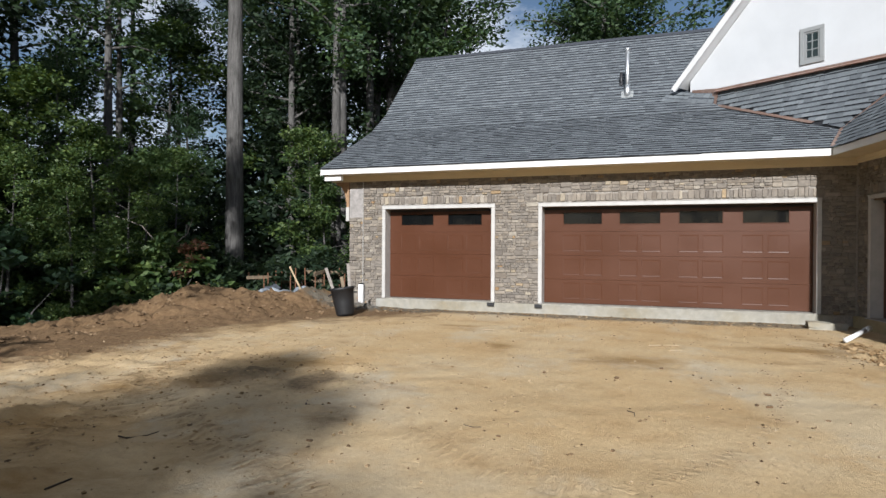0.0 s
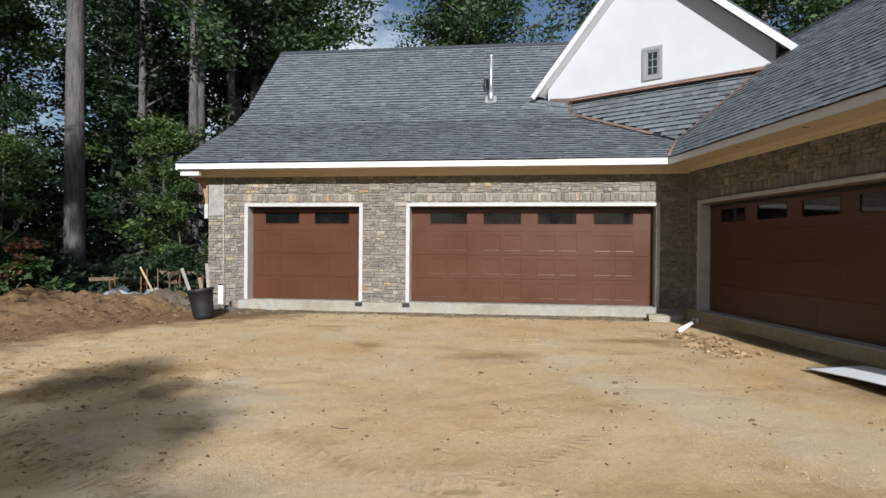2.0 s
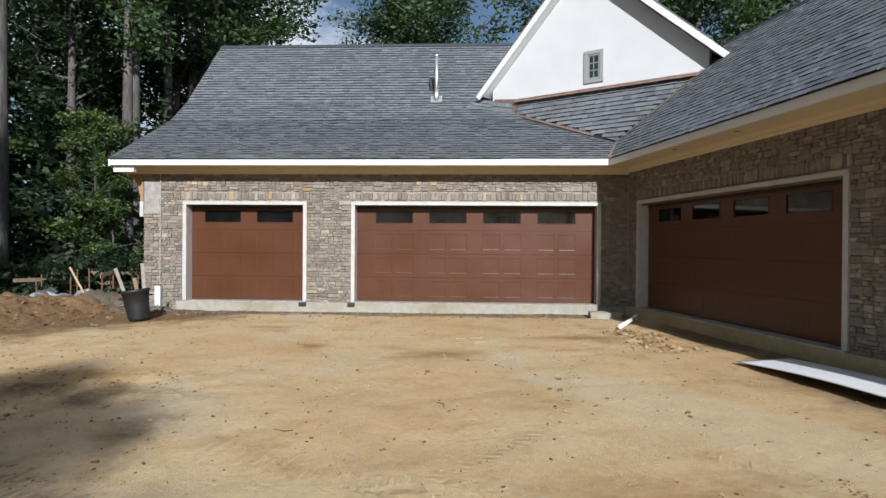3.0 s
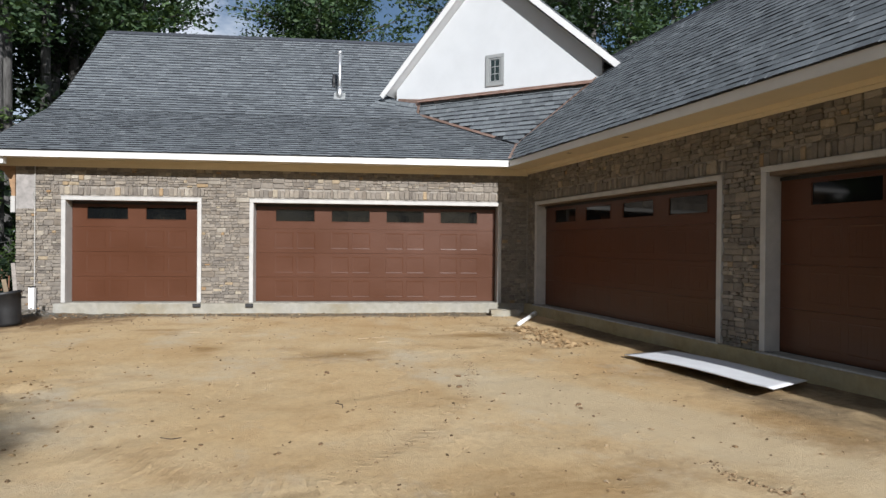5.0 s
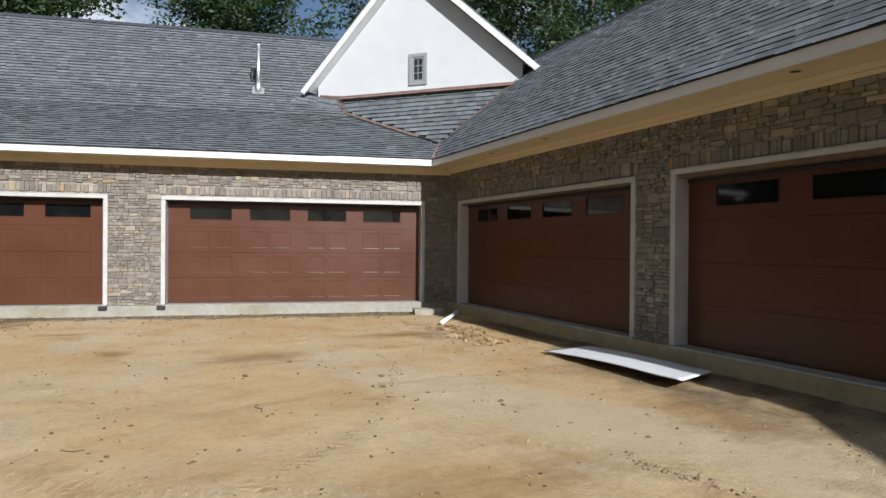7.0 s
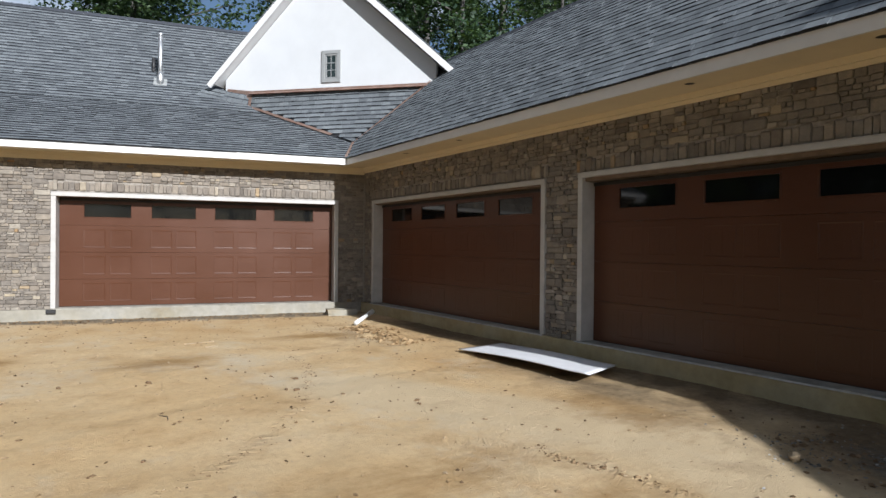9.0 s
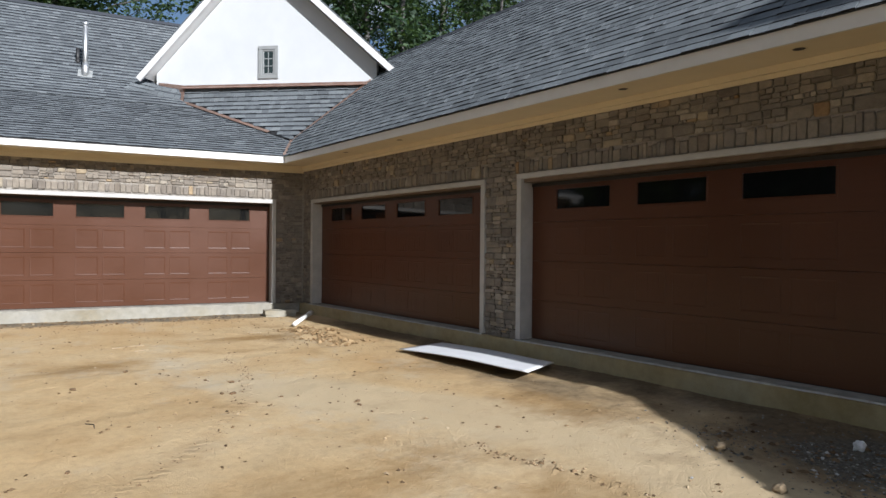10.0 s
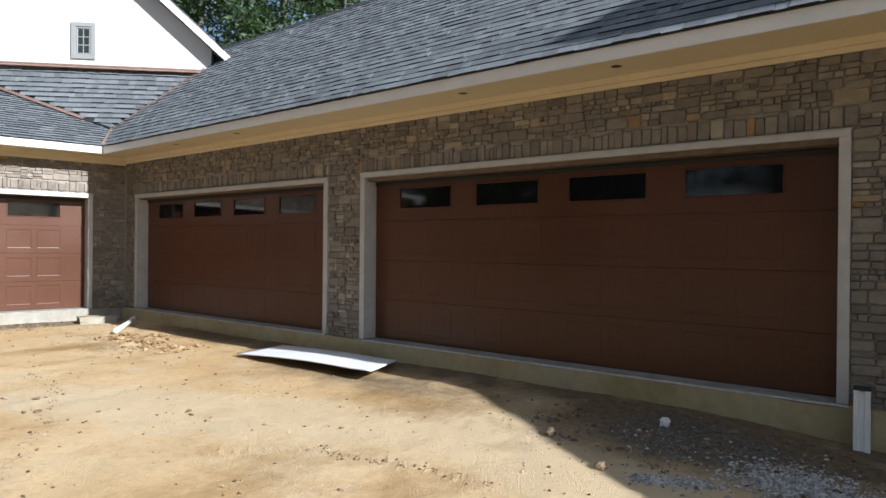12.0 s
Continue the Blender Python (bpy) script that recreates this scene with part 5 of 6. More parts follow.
side_foot = [Vector((-1.73 - 0.7071 * k, 2.94 + 0.7071 * k, 0)) for k in (0.0, 0.62)]
for p in side_foot:
    p.z = hz((N_INV @ p).y) + 0.12


def gap_patch_cover(corners, lab):
    """A small warped slope with its own courses of tabs, patching a gap."""
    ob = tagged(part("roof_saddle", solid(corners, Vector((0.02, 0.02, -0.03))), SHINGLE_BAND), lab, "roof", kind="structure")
    d, a, b, c = corners
    rng = random.Random(8)
    up_ = Vector((0, 0, 1))
    rows = max(2, round((d - a).length / 0.12))
    for k in range(rows):
        f0, f1 = k / rows, (k + 0.8) / rows
        w = 0.0
        while w < 0.93:
            e = min(1.0, w + rng.uniform(0.18, 0.4))
            q = [(w + 0.01, f0), (e - 0.01, f0), (e - 0.01, f1), (w + 0.01, f1)]
            pts = [a.lerp(b, u).lerp(d.lerp(c, u), f) for u, f in q]
            part("shingle", solid([pts[0] + up_ * 0.014, pts[1] + up_ * 0.014, pts[2] + up_ * 0.006, pts[3] + up_ * 0.006], Vector((0, 0, -0.012))), SHINGLE, ob)
            w = e


# two added patches, shaped to close roof gaps in the camera's view
saddle = [BASE_L + gn * 0.02, CL + gn * 0.06, side_foot[1] + gn * 0.30, side_foot[1] + gn * 0.02]
saddle[2].z = hz((N_INV @ saddle[2]).y) + 0.012
saddle[1].z = hz((N_INV @ saddle[1]).y) + 0.012
gap_patch_cover(saddle, "small shingled patch over the gap at the gable's foot")
far_foot = Vector((-1.73 - 0.7071 * 1.2, 2.94 + 0.7071 * 1.2, 0))
saddle = [side_foot[1] + gn * 0.02, side_foot[1] + gn * 0.30, far_foot + gn * 0.5, far_foot]
for k, up_by in ((1, 0.012), (2, 0.012), (3, 0.02)):
    saddle[k].z = hz((N_INV @ saddle[k]).y) + up_by
gap_patch_cover(saddle, "small shingled patch over the gap under the rake's end")
strip("wall_flashing", BASE_L + gn * 0.01 + Vector((0, 0, 0.05)), side_foot[1] + gn * 0.01, 0.10, gn, 0.006, "copper step flashing up the gable's side")

# ---------------- gable window ----------------
GREYPAINT = make_paint("grey_window_paint", (0.26, 0.27, 0.27), 0.5, 0.1)
SASHPAINT = make_paint("pale_grey_sash", (0.24, 0.25, 0.25), 0.5, 0.1)
GLASS = material("window_glass", (0.02, 0.03, 0.03), 0.05, spec=0.6)
win = thing("window_1", "tiny grey framed window with small panes in the gable", "window", "", "structure", GABLE)
s0, s1, z0, z1 = 1.885, 2.365, 5.372, 6.140
fw = 0.085
bm = bmesh.new()
for a, b, c, d in ((s0, s1, z0, z0 + fw), (s0, s1, z1 - fw, z1), (s0, s0 + fw, z0 + fw, z1 - fw), (s1 - fw, s1, z0 + fw, z1 - fw)):
    put_box(bm, a, b, -0.035, 0.0, c, d, 0.004)
part("casing", bm, GREYPAINT, win)
bm = bmesh.new()
i0, i1, j0, j1 = s0 + fw, s1 - fw, z0 + fw, z1 - fw
for a, b, c, d in ((i0, i1, j0, j0 + 0.04), (i0, i1, j1 - 0.04, j1), (i0, i0 + 0.04, j0 + 0.04, j1 - 0.04), (i1 - 0.04, i1, j0 + 0.04, j1 - 0.04)):
    put_box(bm, a, b, -0.02, 0.0, c, d, 0.003)
sash = part("sash", bm, SASHPAINT, win, "pale grey inner sash")
k0, k1, l0, l1 = i0 + 0.04, i1 - 0.04, j0 + 0.04, j1 - 0.04
for c, r in product(range(2), range(3)):
    a, b = k0 + (k1 - k0) * c / 2, k0 + (k1 - k0) * (c + 1) / 2
    e, f = l0 + (l1 - l0) * r / 3, l0 + (l1 - l0) * (r + 1) / 3
    part("pane", box(a + 0.008, b - 0.008, -0.006, -0.001, e + 0.008, f - 0.008), GLASS, sash, "dark glass pane")
part("muntin", box((k0 + k1) / 2 - 0.008, (k0 + k1) / 2 + 0.008, -0.014, -0.001, l0, l1), GREYPAINT, sash)
for r in (1, 2):
    zz = l0 + (l1 - l0) * r / 3
    part("muntin", box(k0, k1, -0.013, -0.0012, zz - 0.008, zz + 0.008), GREYPAINT, sash)

# ---------------- vent pipe and dark stub on the roof ---
STEEL = material("galvanised_steel", (0.62, 0.63, 0.64), 0.32, 1.0)
finish(STEEL, None, ramp(STEEL, noise_out(STEEL, coords(STEEL), 18, 5), grey((0.3, 0.42), (0.7, 0.6))))
LEADBLACK = material("black_plastic_pipe", (0.02, 0.02, 0.022), 0.5)
vent = thing("vent_pipe", "tall galvanised vent pipe with a conical flashing", "vent pipe", m=NORTH @ Matrix.Translation((-4.38, 3.18, 5.42)))
bm = bmesh.new()
tube(bm, [(0, 0, -0.1), (0, 0, 1.17)], 0.05, 16)
vent_tube = part("pipe", bm, STEEL, vent, "", True)
bm = bmesh.new()
tube(bm, [(0, 0, -0.06), (0, 0, 0.12), (0, 0, 0.26)], [0.095, 0.075, 0.056], 16)
part("cone", bm, STEEL, vent, "", True)
bm = bmesh.new()
tube(bm, [(0, 0, 1.14), (0, 0, 1.16), (0, 0, 1.20), (0, 0, 1.21)], [0.05, 0.066, 0.066, 0.05], 16)
part("collar", bm, STEEL, vent_tube, "", True)
part("base_plate", solid([(-0.15, -0.11, -0.11 * UP_SLOPE + 0.02), (0.15, -0.11, -0.11 * UP_SLOPE + 0.02), (0.15, 0.1, 0.1 * UP_SLOPE + 0.02), (-0.15, 0.1, 0.1 * UP_SLOPE + 0.02)], (0, 0, 0.006)), GREYPAINT, vent, "grey lead flashing")
# short black upright shape just left of the vent pipe
stack = thing("plumbing_vent", "short black stub on the roof beside the vent pipe", "vent pipe", m=NORTH @ Matrix.Translation((-4.56, 3.55, 5.79)))
bm = bmesh.new()
tube(bm, [(0, 0, -0.1), (0, 0, 0.32)], 0.04, 12)
part("pipe", bm, LEADBLACK, stack, "", True)
bm = bmesh.new()
tube(bm, [(0, 0, -0.05), (0, 0, 0.05)], [0.06, 0.045], 12)
part("boot", bm, LEADBLACK, stack, "", True)

# ---------------- lights in the soffit ----------------
LAMPBLACK = material("lamp_hole_shade", (0.02, 0.018, 0.015), 0.6)
for k, y in enumerate((-2.58, -4.34, -8.60, -10.37)):
    lamp = thing("soffit_light", "unlit round recessed light in the soffit", "ceiling light", "soffit lights", m=Matrix.Translation((-0.40, y, 3.180)))
    # flat dark disc paints the shade inside the lamp's opening
    bm = bmesh.new()
    tube(bm, [(0, 0, 0), (0, 0, -0.004)], [0.055, 0.052], 20)
    part("hole_shade_disc", bm, LAMPBLACK, lamp)
    bm = bmesh.new()
    for q in range(24):
        a0, a1 = 2 * math.pi * q / 24, 2 * math.pi * (q + 1) / 24
        vs = [bm.verts.new((r * math.cos(a), r * math.sin(a), z)) for a in (a0, a1) for r, z in ((0.052, -0.007), (0.068, -0.002))]
        bm.faces.new((vs[0], vs[2], vs[3], vs[1]))
    part("ring", bm, CREAM, lamp)

# ---------------- loose things in the yard ----------------
PVC = make_paint("white_pvc", (0.78, 0.78, 0.77), 0.35, 0.12)
BLACKPL = make_paint("black_bucket_plastic", (0.013, 0.0135, 0.015), 0.55, 0.3, 0.1, 8.0)


def downspout(m, h, label):
    t = thing("downspout", label, "downspout", "downspouts", m=m)
    bm = bmesh.new()
    ring = []
    w, d = 0.055, 0.042
    for x, y in ((-w, -d), (-w * 0.4, -d), (-w * 0.25, -d + 0.01), (w * 0.25, -d + 0.01), (w * 0.4, -d), (w, -d), (w, d), (-w, d)):
        ring.append((x, y, 0))
    prism(bm, ring, (0, 0, h))
    bmesh.ops.recalc_face_normals(bm, faces=bm.faces)
    spout = part("pipe", bm, PVC, t)
    part("cap", box(-w - 0.004, w + 0.004, -d - 0.004, d + 0.004, h - 0.004, h + 0.025, 0.008), BLACKPL, spout, "black rubber cap")
    part("foot", box(-w - 0.01, w + 0.01, -d - 0.012, d + 0.01, -0.02, 0.05, 0.004), PVC, t)
    return t


downspout(NORTH @ Matrix.Translation((-10.36, -0.10, -0.02)), 0.56, "short white downspout stub against the stone wall")
downspout(EAST @ Matrix.Translation((12.30, -0.16, -0.19)), 0.57, "short white downspout stub at the end of the footing")
cond = tagged(part("conduit", box(-10.366, -10.352, -0.028, -0.012, 0.56, 3.05, 0.003), TRIMPAINT), "thin white conduit up the stone wall", "conduit")
cond.matrix_basis = NORTH

# bucket with boards in it
bk = thing("rubbish_bin", "black plastic bin holding offcuts of timber", "bin", m=Matrix.Translation((-10.0, 0.22, ground_z(-10.0, 0.22))) @ Matrix.Rotation(radians(-8), 4, "Y"))
bm = bmesh.new()
rings = tube(bm, [(0, 0, 0.0), (0, 0, 0.05), (0, 0, 0.30), (0, 0, 0.54), (0, 0, 0.55), (0, 0, 0.60), (0, 0, 0.60), (0, 0, 0.56), (0, 0, 0.06)], [0.185, 0.195, 0.22, 0.245, 0.265, 0.27, 0.245, 0.235, 0.18], 28, True)
bin_body = part("body", bm, BLACKPL, bk, "", True)
for a in (0.3, 3.44):
    hb = bmesh.new()
    tube(hb, [(0.24 * math.cos(a - 0.3), 0.24 * math.sin(a - 0.3), 0.47), (0.30 * math.cos(a - 0.15), 0.30 * math.sin(a - 0.15), 0.455), (0.30 * math.cos(a + 0.15), 0.30 * math.sin(a + 0.15), 0.455), (0.24 * math.cos(a + 0.3), 0.24 * math.sin(a + 0.3), 0.47)], 0.016, 6)
    part("handle", hb, BLACKPL, bin_body)
gz0 = ground_z(-10.0, 0.22)
ALU = make_paint("grey_weathered_timber", (0.26, 0.235, 0.21), 0.7, 0.3, 0.3, 14.0)
for (dx, dy, l, tx, ty, w, mat, lb) in ((-0.12, 0.02, 1.0, 2, -18, 0.032, ALU, "grey-brown timber offcut standing in the bin"), (0.11, 0.05, 1.05, -3, -4, 0.032, ALU, "grey timber offcut standing in the bin"), (0.06, -0.04, 0.78, 3, -10, 0.035, PLY, "red-brown timber offcut standing in the bin")):
    ob = tagged(part("timber_offcut", box(-w, w, -0.012, 0.012, 0, l, 0.003), mat), lb, "timber", "offcuts in the bin")
    ob.matrix_basis = Matrix.Translation((-10.0 + dx, 0.22 + dy, gz0 + 0.06)) @ Euler((radians(tx), radians(ty), 0.3)).to_matrix().to_4x4()

# white sheet lying by the wall
def sheet_mesh():
    bm = bmesh.new()
    nu, nv, th = 24, 10, 0.012
    A, Bq, C, D = Vector((-1.20, -5.56, 0.04)), Vector((-0.32, -5.40, 0.03)), Vector((-0.28, -7.55, 0.06)), Vector((-1.17, -7.98, 0.12))
    grid = []
    for j in range(nv + 1):
        row = []
        for k in range(nu + 1):
            u, v = k / nu, j / nv
            p = A.lerp(D, u).lerp(Bq.lerp(C, u), v)
            p.z += 0.030 * math.sin(math.pi * min(1, u * 1.15)) * (1 - 0.35 * v) * (0.6 + 0.4 * u)
            row.append(p)
        grid.append(row)
    top = [[bm.verts.new(p + Vector((0, 0, th))) for p in r] for r in grid]
    bot = [[bm.verts.new(p) for p in r] for r in grid]
    for j, k in product(range(nv), range(nu)):
        bm.faces.new((top[j][k], top[j][k + 1], top[j + 1][k + 1], top[j + 1][k]))
        bm.faces.new((bot[j][k], bot[j + 1][k], bot[j + 1][k + 1], bot[j][k + 1]))
    rim = [(0, k) for k in range(nu)] + [(j, nu) for j in range(nv)] + [(nv, k) for k in range(nu, 0, -1)] + [(j, 0) for j in range(nv, 0, -1)]
    for (a, b), (c, d) in zip(rim, rim[1:] + rim[:1]):
        bm.faces.new((top[a][b], bot[a][b], bot[c][d], top[c][d]))
    bmesh.ops.recalc_face_normals(bm, faces=bm.faces)
    return bm


tagged(part("sheet", sheet_mesh(), make_paint("white_foam_board", (0.66, 0.67, 0.69), 0.6, 0.08, 0.05, 4.0), None, "", True), "warped white foam board sheet lying by the footing", "board")

# drain pipe and broken footing in the corner
dp = thing("drain_pipe", "short white plastic drain pipe on the dirt", "pipe")
bm = bmesh.new()
tube(bm, [(-1.25, -2.30, 0.055), (-0.42, -1.22, 0.10)], 0.038, 16)
part("pipe", bm, PVC, dp, "", True)
bm = bmesh.new()
tube(bm, [(-0.52, -1.35, 0.095), (-0.34, -1.12, 0.106)], 0.048, 16)
part("collar", bm, PVC, dp, "", True)


def rough_block(seed, sx, sy, sz, cuts=3, round_=0.0):
    bm = bmesh.new()
    bmesh.ops.create_cube(bm, size=1)
    bmesh.ops.subdivide_edges(bm, edges=bm.edges[:], cuts=cuts, use_grid_fill=True)
    o = Vector((seed * 3.1, seed * 1.7, 0))
    for v in bm.verts:
        p = v.co.copy()
        p = p.lerp(p.normalized() * 0.55, round_)
        v.co = Vector((p.x * sx, p.y * sy, p.z * sz)) + noise.noise_vector(p * 2.6 + o) * min(sx, sy, sz) * (0.16 + 0.2 * round_)
    return bm


ob = tagged(part("concrete_block", rough_block(1, 0.62, 0.34, 0.2), CONCRETE), "rough broken end of concrete footing", "concrete")
ob.matrix_basis = Matrix.Translation((-0.72, -0.42, 0.02)) @ Matrix.Rotation(-TURN, 4, "Z")
for x in (-7.10, -6.02):
    ob = tagged(part("flashing_end", box(x - 0.085, x + 0.075, -0.11, -0.062, 0.13, 0.205, 0.006), LEADBLACK), "black membrane end below a door jamb", "flashing", kind="structure")
    ob.matrix_basis = NORTH
ob = tagged(part("foam_scrap", rough_block(4, 0.10, 0.06, 0.07, 3, 0.6), PVC), "scrap of white foam on the gravel", "scrap")
ob.matrix_basis = Matrix.Translation((-0.78, -10.98, ground_z(-0.78, -10.98) + 0.03))

# ---------------- stones, clods and gravel ----------------
PEBBLE = material("earth_clod", (0.3, 0.21, 0.12), 0.95, spec=0.1)
finish(PEBBLE, ramp(PEBBLE, island(PEBBLE), [(0.0, (0.075, 0.048, 0.028)), (0.5, (0.17, 0.112, 0.062)), (0.9, (0.30, 0.215, 0.125)), (1.0, (0.38, 0.30, 0.20))]))
GRAVEL = material("crushed_grey_gravel", (0.3, 0.3, 0.3), 0.9, spec=0.2)
finish(GRAVEL, ramp(GRAVEL, island(GRAVEL), [(0.0, (0.075, 0.07, 0.06)), (0.55, (0.135, 0.127, 0.11)), (0.9, (0.20, 0.19, 0.17)), (1.0, (0.34, 0.325, 0.295))]))
OCT = [(1, 0, 0), (-1, 0, 0), (0, 1, 0), (0, -1, 0), (0, 0, 1), (0.7, 0.7, 0.5), (-0.7, 0.6, 0.45), (0, 0, -0.6)]
OCTF = [(0, 5, 4), (5, 2, 4), (2, 6, 4), (6, 1, 4), (1, 3, 4), (3, 0, 4), (0, 7, 5), (5, 7, 2), (2, 7, 6), (6, 7, 1), (1, 7, 3), (3, 7, 0)]


def scatter(name, places, mat, label, seed, flat=0.65):
    g = random.Random(seed)
    verts, faces = [], []
    for x, y, r in places:
        z = ground_z(x, y) + r * 0.15
        a = g.uniform(0, 6.28)
        c, s = math.cos(a), math.sin(a)
        sx, sy, sz = r * g.uniform(0.7, 1.4), r * g.uniform(0.6, 1.0), r * flat * g.uniform(0.7, 1.2)
        n = len(verts)
        for p in OCT:
            q = (p[0] * sx * g.uniform(0.75, 1.2), p[1] * sy * g.uniform(0.75, 1.2), p[2] * sz)
            verts.append((x + q[0] * c - q[1] * s, y + q[0] * s + q[1] * c, z + q[2]))
        faces += [tuple(n + k for k in f) for f in OCTF]
    me = bpy.data.meshes.new(name)
    me.from_pydata(verts, [], faces)
    return tagged(part(name, me, mat), label, "ground cover", kind="stuff")


g = random.Random(77)
pts = []
for k in range(4200):
    x, y = g.uniform(-14, -0.7), g.uniform(-12.4, 1.0)
    if (N_INV @ Vector((x, y, 0))).y < -0.25:
        pts.append((x, y, 0.004 + 0.018 * g.random() ** 6))
for k in range(420):        # along the wheel ruts and the footing
    x = g.uniform(-9.5, -0.8)
    p = north(x, -0.25 - abs(g.gauss(0, 0.5)))
    pts.append((p.x, p.y, 0.008 + 0.03 * g.random() ** 3))
trail = [Vector((-3.28, -4.61, 0)), Vector((-3.4, -5.71, 0)), Vector((-3.99, -7.13, 0)), Vector((-4.44, -7.8, 0)), Vector((-5.51, -8.86, 0))]
for k in range(260):        # crumbs thrown up along a wheel's edge
    f = g.random() * 3.99
    p = trail[int(f)].lerp(trail[int(f) + 1], f % 1) + Vector((g.gauss(0, 0.05), g.gauss(0, 0.05), 0))
    pts.append((p.x, p.y, 0.003 + 0.012 * g.random() ** 3))
line2 = [Vector((-2.95, -9.2, 0)), Vector((-3.0, -9.5, 0)), Vector((-2.87, -9.85, 0)), Vector((-2.75, -10.6, 0))]
for k in range(170):        # a second line nearer the gravel
    f = g.random() * 2.99
    p = line2[int(f)].lerp(line2[int(f) + 1], f % 1) + Vector((g.gauss(0, 0.04), g.gauss(0, 0.04), 0))
    pts.append((p.x, p.y, 0.004 + 0.018 * g.random() ** 3))
for k in range(260):        # crumbs round the heap by the drain
    pts.append((-1.5 + g.gauss(0, 0.35), -3.7 + g.gauss(0, 0.95), 0.005 + 0.02 * g.random() ** 3))
for k in range(320):        # darker crumbs dropped all over the yard
    x, y = g.uniform(-10, -1.0), g.uniform(-11.5, 0.5)
    if (N_INV @ Vector((x, y, 0))).y < -0.4:
        pts.append((x, y, 0.008 + 0.016 * g.random() ** 2))
for k in range(900):        # building rubbish along the north footing
    p = north(g.uniform(-9.6, -0.9), -0.12 - abs(g.gauss(0, 0.42)))
    pts.append((p.x, p.y, 0.006 + 0.022 * g.random() ** 3))
scatter("earth_clods", [p for p in pts if p[0] < -0.15], PEBBLE, "small earth clods and pebbles on the dirt", 78)
pts = []
for k in range(1500):
    t = g.random()
    i = min(len(CREST) - 3, 1 + int(t * (len(CREST) - 3)))
    a, b = Vector(CREST[i]), Vector(CREST[i + 1])
    p = a.lerp(b, g.random()) + Vector((g.gauss(0.4, 0.7), g.gauss(-0.5, 0.7), 0))
    pts.append((p.x, p.y, 0.008 + 0.05 * g.random() ** 4))
rough = []
for line, half, power in TRACKS[:2] + TRACKS[5:]:       # crumbs pressed up beside the wheel tracks
    for k in range(260):
        f = g.random() * (len(line) - 1.001)
        a, b = Vector(line[int(f)]), Vector(line[int(f) + 1])
        p = a.lerp(b, f % 1) + Vector((g.gauss(0, 0.16), g.gauss(0, 0.16)))
        rough.append((p.x, p.y, 0.004 + 0.020 * g.random() ** 4))
for k in range(2600):
    rough.append((-10.4 + g.gauss(0, 1.3), -6.6 + g.gauss(0, 1.9), 0.004 + 0.022 * g.random() ** 4))
heap = []
for k in range(420):        # turned earth by the drain
    f = g.random()
    heap.append((-1.35 - 0.1 * f + g.gauss(0, 0.16), -2.55 - 2.0 * f + g.gauss(0, 0.12), 0.010 + 0.05 * g.random() ** 3))
HEAP = material("turned_earth_lump", (0.35, 0.24, 0.13), 0.95, spec=0.1)
finish(HEAP, ramp(HEAP, island(HEAP), [(0.0, (0.16, 0.102, 0.05)), (0.5, (0.26, 0.175, 0.09)), (1.0, (0.35, 0.25, 0.14))]), None, noise_out(HEAP, coords(HEAP), 60, 4, 0.7), 0.6, 0.02)
scatter("earth_heap", heap, HEAP, "lumps of turned yellow-brown earth by the drain", 83, 0.75)
for k in range(900):
    p = (-8.9 + g.gauss(0, 0.8), -6.6 + g.gauss(0, 1.0))
    if noise.noise(Vector((p[0] * 1.7, p[1] * 1.7, 9))) > 0.0:
        rough.append((*p, 0.006 + 0.024 * g.random() ** 3))
scatter("track_crumbs", rough, HEAP, "brown crumbs of earth along the tyre tracks", 84, 0.55)
BANK = material("bank_clod", (0.2, 0.13, 0.08), 0.95, spec=0.1)
finish(BANK, ramp(BANK, island(BANK), [(0.0, (0.10, 0.064, 0.035)), (0.6, (0.175, 0.115, 0.065)), (1.0, (0.24, 0.165, 0.10))]), None, noise_out(BANK, coords(BANK), 45, 4, 0.7), 0.6, 0.02)
scatter("bank_clods", pts, BANK, "lumpy brown clods on the heaped bank", 79, 0.7)
pts = []
for k in range(4200):
    p = (-1.05 + g.gauss(0, 0.40), -11.3 + g.gauss(0, 0.62))
    if p[0] < -0.12 and (noise.noise(Vector((p[0] * 2.2, p[1] * 2.2, 4))) > -0.05 or g.random() < 0.2):
        pts.append((*p, 0.005 + 0.011 * g.random() ** 3))
for k in range(1500):
    a, q = g.uniform(0, 6.28), g.random() ** 0.7
    pts.append((-10.18 + math.cos(a) * q * 0.52, 1.68 + math.sin(a) * q * 0.40, 0.006 + 0.012 * g.random()))
scatter("gravel", pts, GRAVEL, "spilled grey crushed gravel by the footing", 80)
PALEGRAVEL = material("pale_limestone_chippings", (0.4, 0.4, 0.38), 0.9, spec=0.2)
finish(PALEGRAVEL, ramp(PALEGRAVEL, island(PALEGRAVEL), [(0.0, (0.17, 0.165, 0.15)), (0.6, (0.32, 0.315, 0.30)), (1.0, (0.52, 0.51, 0.48))]))
pts = []
for k in range(2400):
    pts.append((-1.52 + g.gauss(0, 0.20), -12.05 + g.gauss(0, 0.20), 0.006 + 0.013 * g.random() ** 2))
for k in range(900):        # a ragged tongue of it towards the sunlit dirt
    f = g.random()
    pts.append((-2.12 + 0.22 * f + g.gauss(0, 0.05), -11.22 - 0.42 * f + g.gauss(0, 0.06), 0.005 + 0.016 * g.random() ** 3))
